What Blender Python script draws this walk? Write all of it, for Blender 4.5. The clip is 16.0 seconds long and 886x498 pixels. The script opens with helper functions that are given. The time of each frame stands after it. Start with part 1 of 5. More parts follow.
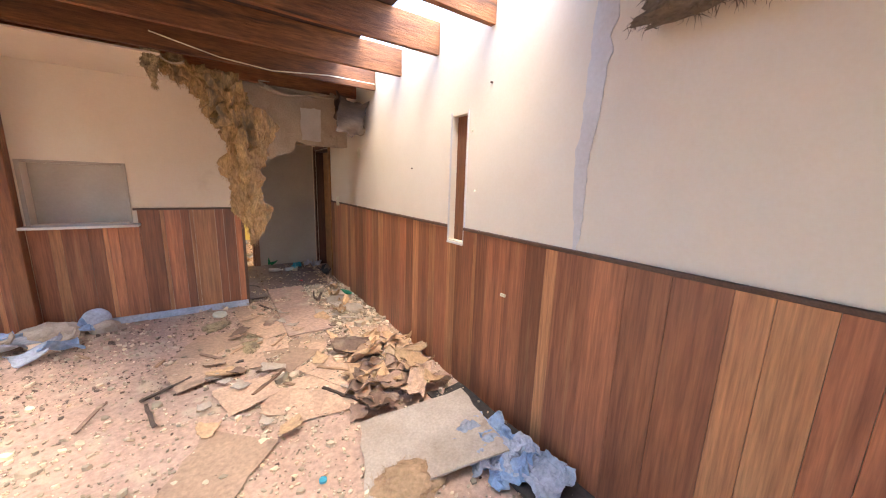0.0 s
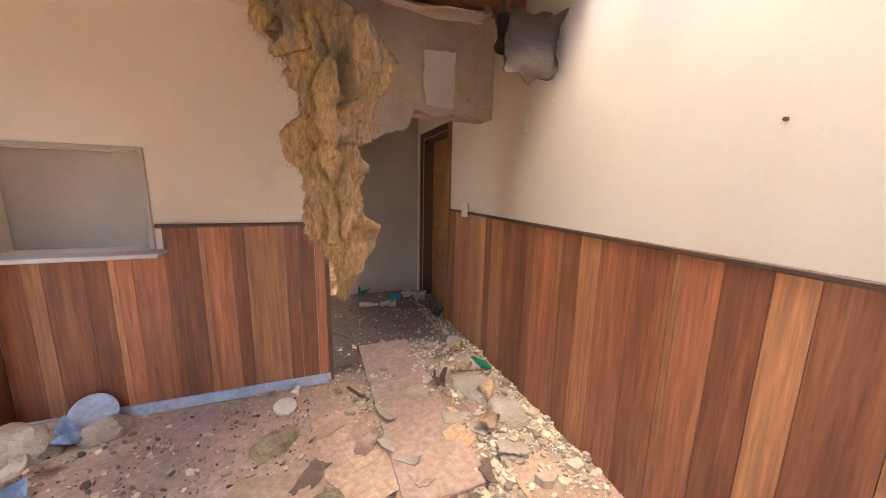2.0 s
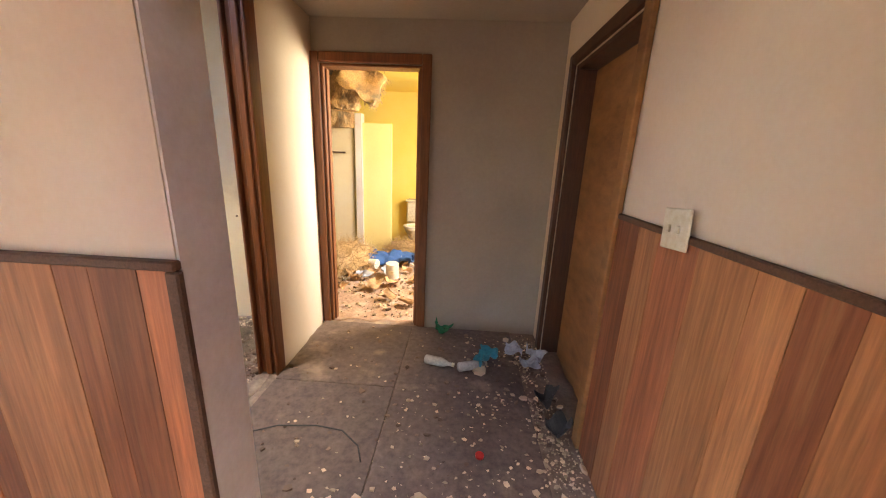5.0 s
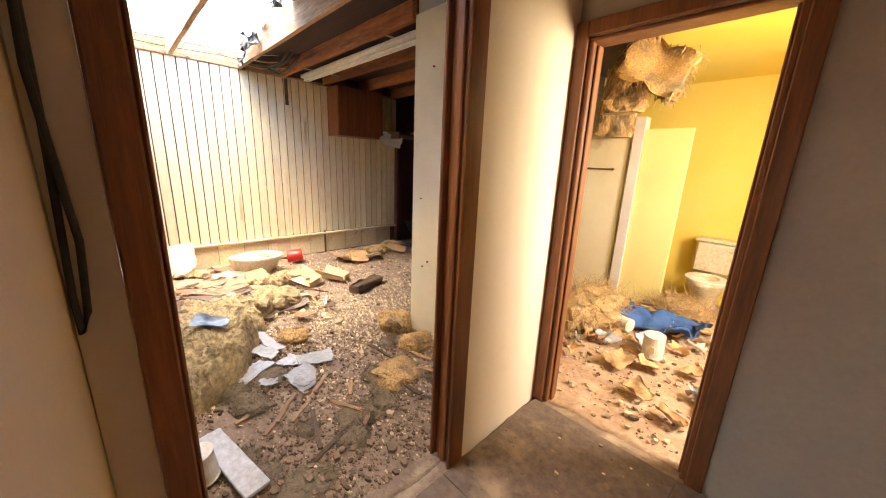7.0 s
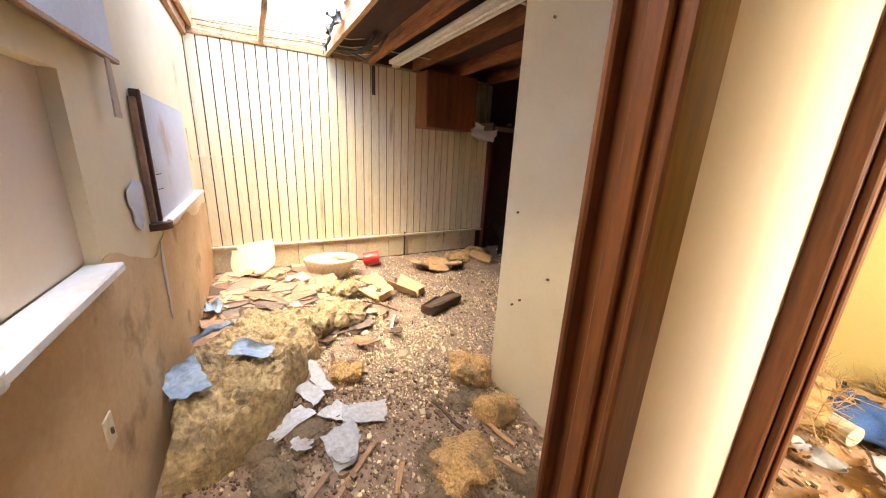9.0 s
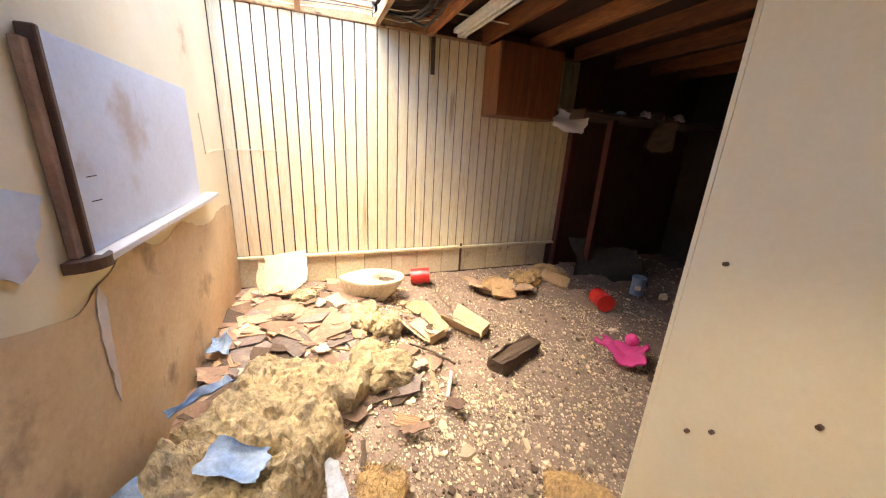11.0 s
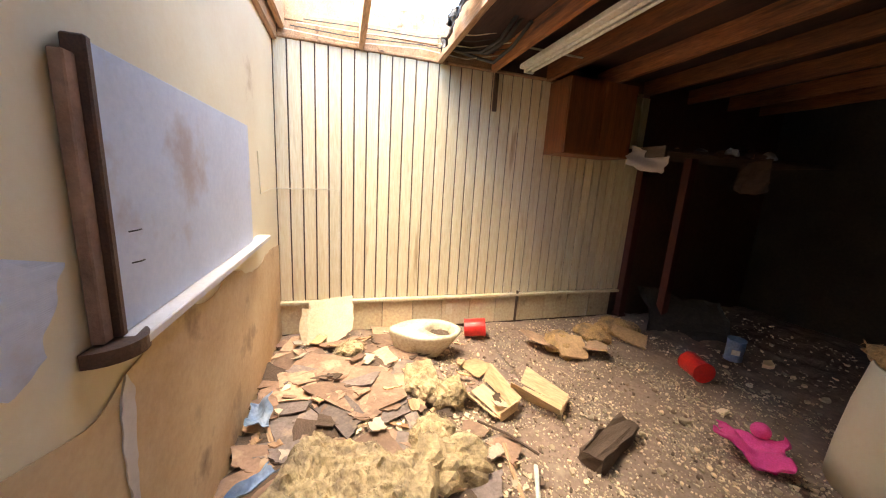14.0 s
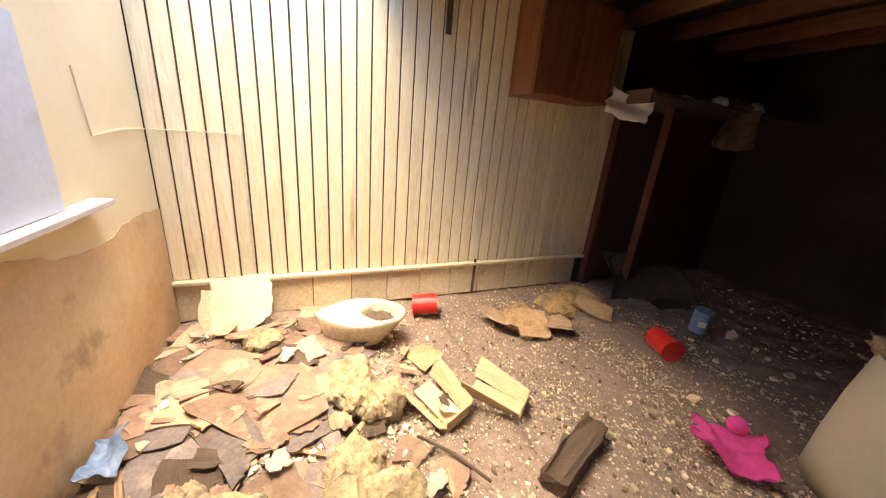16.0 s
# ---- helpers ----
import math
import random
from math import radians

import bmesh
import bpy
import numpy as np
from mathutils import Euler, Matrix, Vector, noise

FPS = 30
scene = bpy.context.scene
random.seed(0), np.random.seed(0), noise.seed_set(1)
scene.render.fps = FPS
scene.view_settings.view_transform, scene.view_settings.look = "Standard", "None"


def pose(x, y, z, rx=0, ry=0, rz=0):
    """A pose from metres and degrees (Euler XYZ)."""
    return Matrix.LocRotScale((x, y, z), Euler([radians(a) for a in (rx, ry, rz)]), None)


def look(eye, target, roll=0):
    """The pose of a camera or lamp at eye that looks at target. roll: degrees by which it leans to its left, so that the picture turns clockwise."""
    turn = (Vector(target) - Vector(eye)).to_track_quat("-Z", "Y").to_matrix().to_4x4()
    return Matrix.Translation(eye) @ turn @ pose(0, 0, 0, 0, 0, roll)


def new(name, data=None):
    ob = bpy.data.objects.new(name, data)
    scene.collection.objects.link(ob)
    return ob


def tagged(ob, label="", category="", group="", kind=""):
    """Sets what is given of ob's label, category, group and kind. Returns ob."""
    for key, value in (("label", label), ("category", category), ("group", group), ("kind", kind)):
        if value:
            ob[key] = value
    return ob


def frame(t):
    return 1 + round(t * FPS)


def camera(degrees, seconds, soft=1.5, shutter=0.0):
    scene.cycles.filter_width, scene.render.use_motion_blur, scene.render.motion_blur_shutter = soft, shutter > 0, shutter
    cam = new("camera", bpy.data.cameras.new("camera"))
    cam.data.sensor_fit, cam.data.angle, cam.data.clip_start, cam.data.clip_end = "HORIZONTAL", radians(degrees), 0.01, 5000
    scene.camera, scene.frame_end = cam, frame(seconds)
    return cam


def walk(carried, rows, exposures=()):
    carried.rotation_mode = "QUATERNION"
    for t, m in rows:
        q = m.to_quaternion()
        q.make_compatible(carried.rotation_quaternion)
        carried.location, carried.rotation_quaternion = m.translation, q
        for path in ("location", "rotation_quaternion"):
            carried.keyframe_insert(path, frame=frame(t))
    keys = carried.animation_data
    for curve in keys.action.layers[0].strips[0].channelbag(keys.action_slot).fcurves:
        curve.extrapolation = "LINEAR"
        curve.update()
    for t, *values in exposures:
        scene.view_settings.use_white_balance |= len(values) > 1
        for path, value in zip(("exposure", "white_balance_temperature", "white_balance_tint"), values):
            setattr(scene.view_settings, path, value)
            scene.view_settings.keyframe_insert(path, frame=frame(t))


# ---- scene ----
cam = camera(105.7, 16.0, soft=1.1)
METRES, EYE, TILT, LEAN, TURN = 8.6, 1.57, 0.0, 0.0, -33.8
ROWS = [
    (0.0, 0.0, 0.0, 0.0, 0.35, -10.94, -1.83),
    (0.5, -0.0409, 0.0545, -0.0035, 7.56, -10.22, -0.64),
    (1.0, -0.083, 0.1028, -0.0042, 11.09, -10.2, -0.49),
    (1.5, -0.1081, 0.156, -0.0084, 11.91, -10.26, -0.63),
    (2.0, -0.1267, 0.2207, -0.011, 12.93, -10.35, -1.18),
    (2.5, -0.1509, 0.2742, -0.0076, 13.53, -10.94, -1.74),
    (3.0, -0.1549, 0.3299, -0.011, 14.61, -10.97, -1.98),
    (5.5, -0.1968, 0.465, -0.0143, 44.14, -15.97, -2.36),
    (6.0, -0.2246, 0.4865, -0.0132, 52.57, -16.75, -2.3),
    (6.5, -0.2509, 0.511, -0.0174, 67.95, -15.3, -2.39),
    (7.0, -0.2648, 0.515, -0.0117, 79.95, -14.05, -2.31),
    (7.5, -0.2748, 0.5144, -0.0099, 84.87, -13.96, -2.37),
    (8.0, -0.3032, 0.5122, -0.0085, 87.22, -14.51, -3.15),
    (8.5, -0.3313, 0.5159, -0.0078, 91.54, -15.04, -3.04),
    (11.0, -0.4594, 0.4804, -0.0111, 102.95, -16.7, -3.1),
    (11.5, -0.4777, 0.4515, -0.0039, 106.69, -14.3, -3.02),
    (12.0, -0.4732, 0.4469, 0.0154, 109.72, -3.48, -2.45),
    (12.5, -0.4665, 0.4497, 0.0248, 110.79, 5.69, -1.34),
    (13.0, -0.4657, 0.4499, 0.0257, 110.72, 8.15, -1.06),
    (13.5, -0.4791, 0.4446, 0.0101, 108.31, 0.46, -1.82),
    (14.0, -0.4915, 0.4344, -0.0096, 107.57, -11.14, -3.44),
    (14.5, -0.499, 0.4349, -0.0128, 107.79, -15.65, -3.45),
    (15.0, -0.5186, 0.445, -0.0159, 107.83, -16.91, -3.8),
    (15.5, -0.5412, 0.4386, -0.0161, 107.69, -17.97, -4.22),
    (16.0, -0.5602, 0.4343, -0.0118, 101.72, -18.58, -4.79),
]
walk(cam, [(t, pose(0, 0, EYE, TILT, LEAN, TURN) @ pose(METRES * x, METRES * y, METRES * z, 90 + pitch, roll, yaw)) for t, x, y, z, yaw, pitch, roll in ROWS],
     exposures=[(t, stops, kelvin, 12) for t, stops, kelvin in ((0.0, 4.0, 6700), (1.0, 4.15, 6700), (3.0, 4.15, 6800), (5.5, 4.6, 7300), (7.0, 4.5, 7900), (8.5, 4.5, 8000), (11.0, 4.4, 7700), (12.0, 4.3, 8000), (13.0, 4.1, 8000), (14.0, 3.95, 8000), (15.0, 4.02, 8000), (16.0, 4.15, 8000))])

# ---- light ----
world = bpy.data.worlds.new("sky")
scene.world = world
world.use_nodes = True
wn = world.node_tree
sky = wn.nodes.new("ShaderNodeTexSky")
sky.sky_type, sky.sun_disc = "NISHITA", False
SUN_TRAVEL = Vector((-0.04, 0.24, -1.0)).normalized()
sky.sun_elevation = math.asin(-SUN_TRAVEL.z)
sky.sun_rotation = math.atan2(-SUN_TRAVEL.x, -SUN_TRAVEL.y)
sky.dust_density, sky.ozone_density = 0.4, 3.0
wn.links.new(sky.outputs[0], wn.nodes["Background"].inputs[0])
wn.nodes["Background"].inputs[1].default_value = 0.15
sun = new("sun", bpy.data.lights.new("sun", "SUN"))
sun.data.energy, sun.data.angle, sun.data.color = 1.9, radians(60), (1.0, 0.9, 0.72)
sun.matrix_world = look((0, 0, 30), Vector((0, 0, 30)) + SUN_TRAVEL)
bath_light = new("window_light", bpy.data.lights.new("window_light", "AREA"))
bath_light.data.shape, bath_light.data.size, bath_light.data.size_y = "RECTANGLE", 0.8, 1.0
bath_light.data.energy, bath_light.data.color = 6.5, (1.0, 0.9, 0.72)
bath_light.matrix_world = look((1.66, 7.75, 1.75), (0.0, 7.5, 0.9))


# ---- materials ----
def lay(name, a, b, scale=3.0, rough=0.8, bump=0.2, stretch=(1, 1, 1), vary=0.0, fine=40.0, spot=None, spot_scale=1.2, spot_cut=0.6, metal=0.0, island=False, grit=0.45):
    """A surface: two colours mixed by a broad noise, fine grain, and stains of a third colour."""
    m = bpy.data.materials.new(name)
    m.use_nodes = True
    t, n = m.node_tree, m.node_tree.nodes
    shader = n["Principled BSDF"]
    shader.inputs["Roughness"].default_value, shader.inputs["Metallic"].default_value = rough, metal
    where = n.new("ShaderNodeTexCoord")
    move = n.new("ShaderNodeMapping")
    move.inputs["Scale"].default_value = stretch
    t.links.new(where.outputs["Object"], move.inputs[0])
    source = move.outputs[0]
    pick = None
    if vary:
        info = n.new("ShaderNodeNewGeometry" if island else "ShaderNodeObjectInfo")
        pick = info.outputs["Random Per Island" if island else "Random"]
        add = n.new("ShaderNodeVectorMath")
        add.operation = "MULTIPLY_ADD"
        add.inputs[1].default_value = (1, 1, 1)
        gap = n.new("ShaderNodeVectorMath")
        gap.operation = "SCALE"
        gap.inputs[0].default_value = (37, 53, 71)
        t.links.new(pick, gap.inputs["Scale"])
        t.links.new(source, add.inputs[0])
        t.links.new(gap.outputs[0], add.inputs[2])
        source = add.outputs[0]

    def fog(size, detail=5.0):
        f = n.new("ShaderNodeTexNoise")
        f.inputs["Scale"].default_value, f.inputs["Detail"].default_value = size, detail
        f.inputs["Roughness"].default_value = 0.62
        t.links.new(source, f.inputs["Vector"])
        return f.outputs["Fac"]

    def ramp(fac, lo, hi):
        r = n.new("ShaderNodeMapRange")
        r.inputs[1].default_value, r.inputs[2].default_value = lo, hi
        t.links.new(fac, r.inputs[0])
        return r.outputs[0]

    def mix(fac, p, q, blend="MIX"):
        x = n.new("ShaderNodeMix")
        x.data_type, x.blend_type = "RGBA", blend
        for slot, v in ((0, fac), (6, p), (7, q)):
            if isinstance(v, (tuple, list)):
                x.inputs[slot].default_value = (*v, 1)
            elif isinstance(v, float):
                x.inputs[slot].default_value = v
            else:
                t.links.new(v, x.inputs[slot])
        return x.outputs[2]

    grain = fog(fine, 6.0)
    colour = mix(ramp(fog(scale), 0.3, 0.7), a, b)
    colour = mix(grit, colour, ramp(grain, 0.1, 0.75), "OVERLAY")
    if spot:
        colour = mix(ramp(fog(spot_scale, 7.0), spot_cut, spot_cut + 0.14), colour, spot)
    if vary:
        shade = n.new("ShaderNodeMapRange")
        shade.inputs[3].default_value, shade.inputs[4].default_value = 1 - vary, 1 + vary
        t.links.new(pick, shade.inputs[0])
        hsv = n.new("ShaderNodeHueSaturation")
        t.links.new(shade.outputs[0], hsv.inputs["Value"])
        t.links.new(colour, hsv.inputs["Color"])
        colour = hsv.outputs[0]
    t.links.new(colour, shader.inputs["Base Color"])
    if bump:
        b1 = n.new("ShaderNodeBump")
        b1.inputs["Strength"].default_value, b1.inputs["Distance"].default_value = bump, 0.01
        t.links.new(grain, b1.inputs["Height"])
        t.links.new(b1.outputs[0], shader.inputs["Normal"])
    return m


PLASTER = lay("tan_plaster", (0.78, 0.67, 0.54), (0.7, 0.58, 0.45), 0.9, 0.85, 0.05, fine=60, spot=(0.56, 0.44, 0.33), spot_scale=0.8, spot_cut=0.66, grit=0.07)
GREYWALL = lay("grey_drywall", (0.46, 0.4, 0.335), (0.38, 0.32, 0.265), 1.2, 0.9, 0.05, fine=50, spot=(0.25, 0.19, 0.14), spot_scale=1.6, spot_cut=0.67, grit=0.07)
CREAM = lay("cream_plaster", (0.78, 0.7, 0.5), (0.7, 0.58, 0.38), 1.3, 0.8, 0.1, fine=45, spot=(0.4, 0.25, 0.12), spot_scale=1.3, spot_cut=0.63, grit=0.07)
YELLOW = lay("yellow_paint", (0.84, 0.6, 0.1), (0.8, 0.66, 0.22), 0.8, 0.7, 0.15, fine=40, grit=0.07)
PALEYELLOW = lay("pale_yellow_paint", (0.8, 0.68, 0.3), (0.74, 0.6, 0.26), 1.2, 0.75, 0.1, fine=40, grit=0.07)
BROKEN = lay("broken_drywall", (0.52, 0.43, 0.34), (0.38, 0.29, 0.21), 3, 0.95, 0.2, fine=60, spot=(0.17, 0.11, 0.075), spot_scale=4, spot_cut=0.63, grit=0.25)
PANEL = lay("stained_wood_panel", (0.36, 0.128, 0.056), (0.2, 0.067, 0.034), 1.6, 0.42, 0.12, (10, 10, 0.5), 0.36, 8.0, (0.44, 0.2, 0.09), 1.9, 0.6, grit=0.6)
PANEL2 = lay("light_wood_panel", (0.46, 0.21, 0.09), (0.32, 0.125, 0.055), 1.6, 0.42, 0.12, (10, 10, 0.5), 0.25, 8.0, (0.16, 0.06, 0.03), 2.0, 0.6, grit=0.6)
CAP = lay("dark_cap_wood", (0.12, 0.06, 0.035), (0.08, 0.04, 0.025), 4, 0.6, 0.2, (4, 4, 4), 0.1)
CASING = lay("brown_casing", (0.24, 0.085, 0.03), (0.13, 0.045, 0.018), 2, 0.45, 0.15, (9, 9, 0.7), 0.15, 12.0, (0.4, 0.17, 0.06), 2.0, 0.66)
PLANKS = lay("cream_painted_planks", (0.8, 0.7, 0.48), (0.72, 0.59, 0.38), 1.5, 0.65, 0.2, (6, 6, 0.6), 0.08, 14.0, (0.42, 0.27, 0.14), 1.2, 0.61)
TILE = lay("cream_wall_tile", (0.72, 0.6, 0.4), (0.62, 0.49, 0.31), 2, 0.5, 0.1, vary=0.14, spot=(0.28, 0.18, 0.1), spot_scale=3, spot_cut=0.6)
DARKCASING = lay("dark_brown_casing", (0.1, 0.036, 0.016), (0.055, 0.022, 0.012), 2, 0.5, 0.15, (9, 9, 0.7), 0.1, 12.0)
JOIST = lay("roof_timber", (0.3, 0.115, 0.042), (0.13, 0.047, 0.022), 1.2, 0.8, 0.6, (0.8, 8, 8), 0.4, 11.0, (0.06, 0.03, 0.02), 1.4, 0.57, grit=0.7)
PALEJOIST = lay("weathered_timber", (0.46, 0.29, 0.17), (0.32, 0.18, 0.1), 1.6, 0.85, 0.6, (0.8, 8, 8), 0.2, 11.0, (0.13, 0.075, 0.045), 1.5, 0.57, grit=0.7)
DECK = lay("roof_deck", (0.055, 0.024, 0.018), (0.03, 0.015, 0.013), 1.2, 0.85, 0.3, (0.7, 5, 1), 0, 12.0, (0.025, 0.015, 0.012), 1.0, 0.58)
FLOOR = lay("dirty_floor", (0.56, 0.36, 0.25), (0.36, 0.245, 0.19), 1.3, 0.9, 0.8, fine=30, spot=(0.66, 0.52, 0.36), spot_scale=2.6, spot_cut=0.55)
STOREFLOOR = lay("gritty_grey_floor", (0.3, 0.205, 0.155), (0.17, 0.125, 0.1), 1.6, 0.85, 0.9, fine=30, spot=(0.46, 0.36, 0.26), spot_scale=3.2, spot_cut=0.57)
UNDERLAY = lay("torn_underlay", (0.52, 0.34, 0.22), (0.38, 0.245, 0.165), 2.5, 0.9, 0.4, vary=0.25, fine=36, spot=(0.3, 0.19, 0.13), spot_scale=3, spot_cut=0.6)
BATHFLOOR = lay("pinkish_dirt_floor", (0.5, 0.34, 0.25), (0.36, 0.23, 0.16), 1.8, 0.9, 0.8, fine=30, spot=(0.62, 0.52, 0.4), spot_scale=3, spot_cut=0.57)
# Near-black: holds the shade of the storeroom's unlit end in its colour.
NEARBLACK = lay("near_black", (0.07, 0.055, 0.045), (0.035, 0.028, 0.024), 1.5, 0.95, 0.3, fine=30, spot=(0.14, 0.11, 0.08), spot_scale=2, spot_cut=0.66)
OCHRE = lay("water_stained_plaster", (0.7, 0.53, 0.33), (0.52, 0.33, 0.17), 1.3, 0.85, 0.1, fine=40, spot=(0.2, 0.12, 0.08), spot_scale=1.9, spot_cut=0.575, grit=0.15)
SUBFLOOR = lay("dark_board_floor", (0.17, 0.12, 0.1), (0.095, 0.07, 0.06), 1.6, 0.8, 0.5, fine=26, vary=0.15, spot=(0.36, 0.27, 0.2), spot_scale=2.6, spot_cut=0.59, grit=0.6)
EARTH = lay("bare_earth", (0.3, 0.23, 0.15), (0.2, 0.17, 0.09), 0.3, 0.95, 0.5)
WOOL = lay("yellow_insulation", (0.43, 0.33, 0.185), (0.25, 0.19, 0.12), 9, 1.0, 1.0, fine=34, spot=(0.17, 0.13, 0.09), spot_scale=7, spot_cut=0.53, grit=0.85)
WOOLDARK = lay("soiled_insulation", (0.48, 0.31, 0.13), (0.34, 0.21, 0.115), 5, 1.0, 1.0, (1.5, 1.5, 0.4), 0, 50, (0.19, 0.15, 0.095), 4, 0.54, grit=0.8)
CRUMB = lay("dark_crumbs", (0.24, 0.16, 0.115), (0.14, 0.095, 0.07), 20, 0.95, 0.3, vary=0.5, island=True)
MATTED = lay("matted_dirty_wool", (0.22, 0.165, 0.115), (0.13, 0.1, 0.075), 7, 1.0, 1.0, fine=50, spot=(0.33, 0.24, 0.12), spot_scale=5, spot_cut=0.62)
DOORWOOD = lay("aged_door_veneer", (0.38, 0.19, 0.07), (0.24, 0.11, 0.042), 1.2, 0.6, 0.15, (1, 0.7, 1.6), 0.05, 9.0, (0.1, 0.045, 0.022), 1.3, 0.59)
CHIP = lay("plaster_chips", (0.68, 0.54, 0.38), (0.46, 0.34, 0.23), 20, 0.9, 0.3, vary=0.5, island=True)
BOARD = lay("brown_fibreboard", (0.3, 0.185, 0.125), (0.17, 0.105, 0.075), 5, 0.9, 0.5, vary=0.35, fine=40, spot=(0.42, 0.3, 0.2), spot_scale=6, spot_cut=0.56)
SLATE = lay("dusty_grey_brown_board", (0.22, 0.17, 0.15), (0.13, 0.1, 0.09), 6, 0.9, 0.5, vary=0.3, fine=44, spot=(0.38, 0.28, 0.2), spot_scale=5, spot_cut=0.56)
PINE = lay("pale_pine", (0.62, 0.44, 0.26), (0.52, 0.35, 0.2), 3, 0.7, 0.2, (1, 6, 6), 0.1, 14.0, (0.32, 0.2, 0.11), 3, 0.62)
CARD = lay("tan_cardboard", (0.58, 0.37, 0.2), (0.4, 0.25, 0.14), 4, 0.85, 0.3, vary=0.3, fine=40, spot=(0.24, 0.14, 0.08), spot_scale=3, spot_cut=0.62)
PAPER = lay("faded_paper", (0.42, 0.45, 0.52), (0.33, 0.33, 0.36), 5, 0.8, 0.2, vary=0.2, spot=(0.3, 0.24, 0.18), spot_scale=5, spot_cut=0.63)
WHITEBOARD = lay("bluish_white_board", (0.56, 0.62, 0.74), (0.48, 0.51, 0.6), 1.6, 0.6, 0.1, fine=40, spot=(0.42, 0.35, 0.35), spot_scale=2.4, spot_cut=0.57, grit=0.12)
ENDWALL = lay("dusty_white_drywall", (0.68, 0.63, 0.6), (0.56, 0.5, 0.47), 1.8, 0.9, 0.08, fine=50, spot=(0.36, 0.29, 0.26), spot_scale=2.2, spot_cut=0.64, grit=0.12)
BLUEFOIL = lay("blue_plastic_sheet", (0.15, 0.25, 0.43), (0.28, 0.35, 0.44), 9, 0.4, 0.3, vary=0.15)
DENIM = lay("blue_denim", (0.05, 0.13, 0.36), (0.03, 0.08, 0.24), 7, 0.95, 0.5, fine=120)
PINK = lay("pink_cloth", (0.8, 0.08, 0.3), (0.62, 0.05, 0.22), 6, 0.9, 0.3, fine=120)
RED = lay("red_tin", (0.65, 0.025, 0.02), (0.5, 0.02, 0.02), 5, 0.35, 0.05)
GREY = lay("grey_metal", (0.55, 0.54, 0.5), (0.42, 0.4, 0.37), 6, 0.35, 0.1, metal=0.7)
WHITEMETAL = lay("white_enamel", (0.72, 0.7, 0.64), (0.6, 0.56, 0.5), 4, 0.4, 0.1, spot=(0.3, 0.18, 0.08), spot_scale=5, spot_cut=0.66)
CHINA = lay("stained_porcelain", (0.66, 0.58, 0.45), (0.56, 0.46, 0.32), 3, 0.22, 0.03, spot=(0.3, 0.2, 0.11), spot_scale=6, spot_cut=0.62)
BLACK = lay("black_rubber", (0.03, 0.03, 0.03), (0.05, 0.045, 0.04), 5, 0.6, 0.1)
IVORY = lay("ivory_plastic", (0.74, 0.68, 0.5), (0.66, 0.58, 0.42), 5, 0.4, 0.05)
DARKWOOD = lay("rotten_wood", (0.13, 0.085, 0.06), (0.07, 0.045, 0.03), 3, 0.9, 0.8, (1, 6, 6), 0.1)
HAY = lay("dry_straw", (0.5, 0.35, 0.19), (0.36, 0.24, 0.12), 9, 0.95, 0.2, vary=0.3, island=True)
REDPOST = lay("red_painted_post", (0.11, 0.028, 0.02), (0.065, 0.018, 0.014), 3, 0.6, 0.2, (6, 6, 1))
GREEN = lay("green_glass", (0.02, 0.2, 0.09), (0.02, 0.14, 0.07), 4, 0.12, 0)
TEAL = lay("teal_plastic", (0.03, 0.3, 0.4), (0.04, 0.25, 0.34), 4, 0.4, 0)
CLEAR = lay("cloudy_plastic", (0.5, 0.48, 0.44), (0.4, 0.37, 0.33), 6, 0.25, 0.1)


# ---- mesh helpers ----
def box(bm, x0, x1, y0, y1, z0, z1, bevel=0.0):
    made = bmesh.ops.create_cube(bm, size=1.0)["verts"]
    for v in made:
        v.co = Vector((x0 + (v.co.x + 0.5) * (x1 - x0), y0 + (v.co.y + 0.5) * (y1 - y0), z0 + (v.co.z + 0.5) * (z1 - z0)))
    if bevel:
        edges = list({e for v in made for e in v.link_edges})
        bmesh.ops.bevel(bm, geom=edges, offset=bevel, segments=1, affect="EDGES")
    return bm


def boxed(*a, **k):
    return box(bmesh.new(), *a, **k)


def part(name, bm, material, parent=None, label=""):
    """Links a bmesh as one mesh object, under a thing or a part."""
    me = bpy.data.meshes.new(name)
    bm.to_mesh(me)
    bm.free()
    me.materials.append(material)
    ob = new(name, me)
    if parent:
        ob.parent = parent
    return tagged(ob, label)


def thing(name, bm, material, label, category, group="", kind=""):
    return tagged(part(name, bm, material), label, category, group, kind)


def base(name, m, label, category, group=""):
    """An empty at a thing's foot, that carries its parts."""
    ob = new(name)
    ob.empty_display_size = 0.1
    ob.matrix_world = m
    return tagged(ob, label, category, group)


def structure(name, bm, material, label, category):
    return thing(name, bm, material, label, category, kind="structure")


def smooth(ob):
    for f in ob.data.polygons:
        f.use_smooth = True
    return ob


def rumple(bm, amount, size, seed=0.0):
    """Shifts the corners of a mesh by a smooth noise."""
    off = Vector((seed * 7.3, seed * 3.1, seed * 5.7))
    for v in bm.verts:
        v.co += amount * noise.noise_vector(v.co / size + off)
    return bm


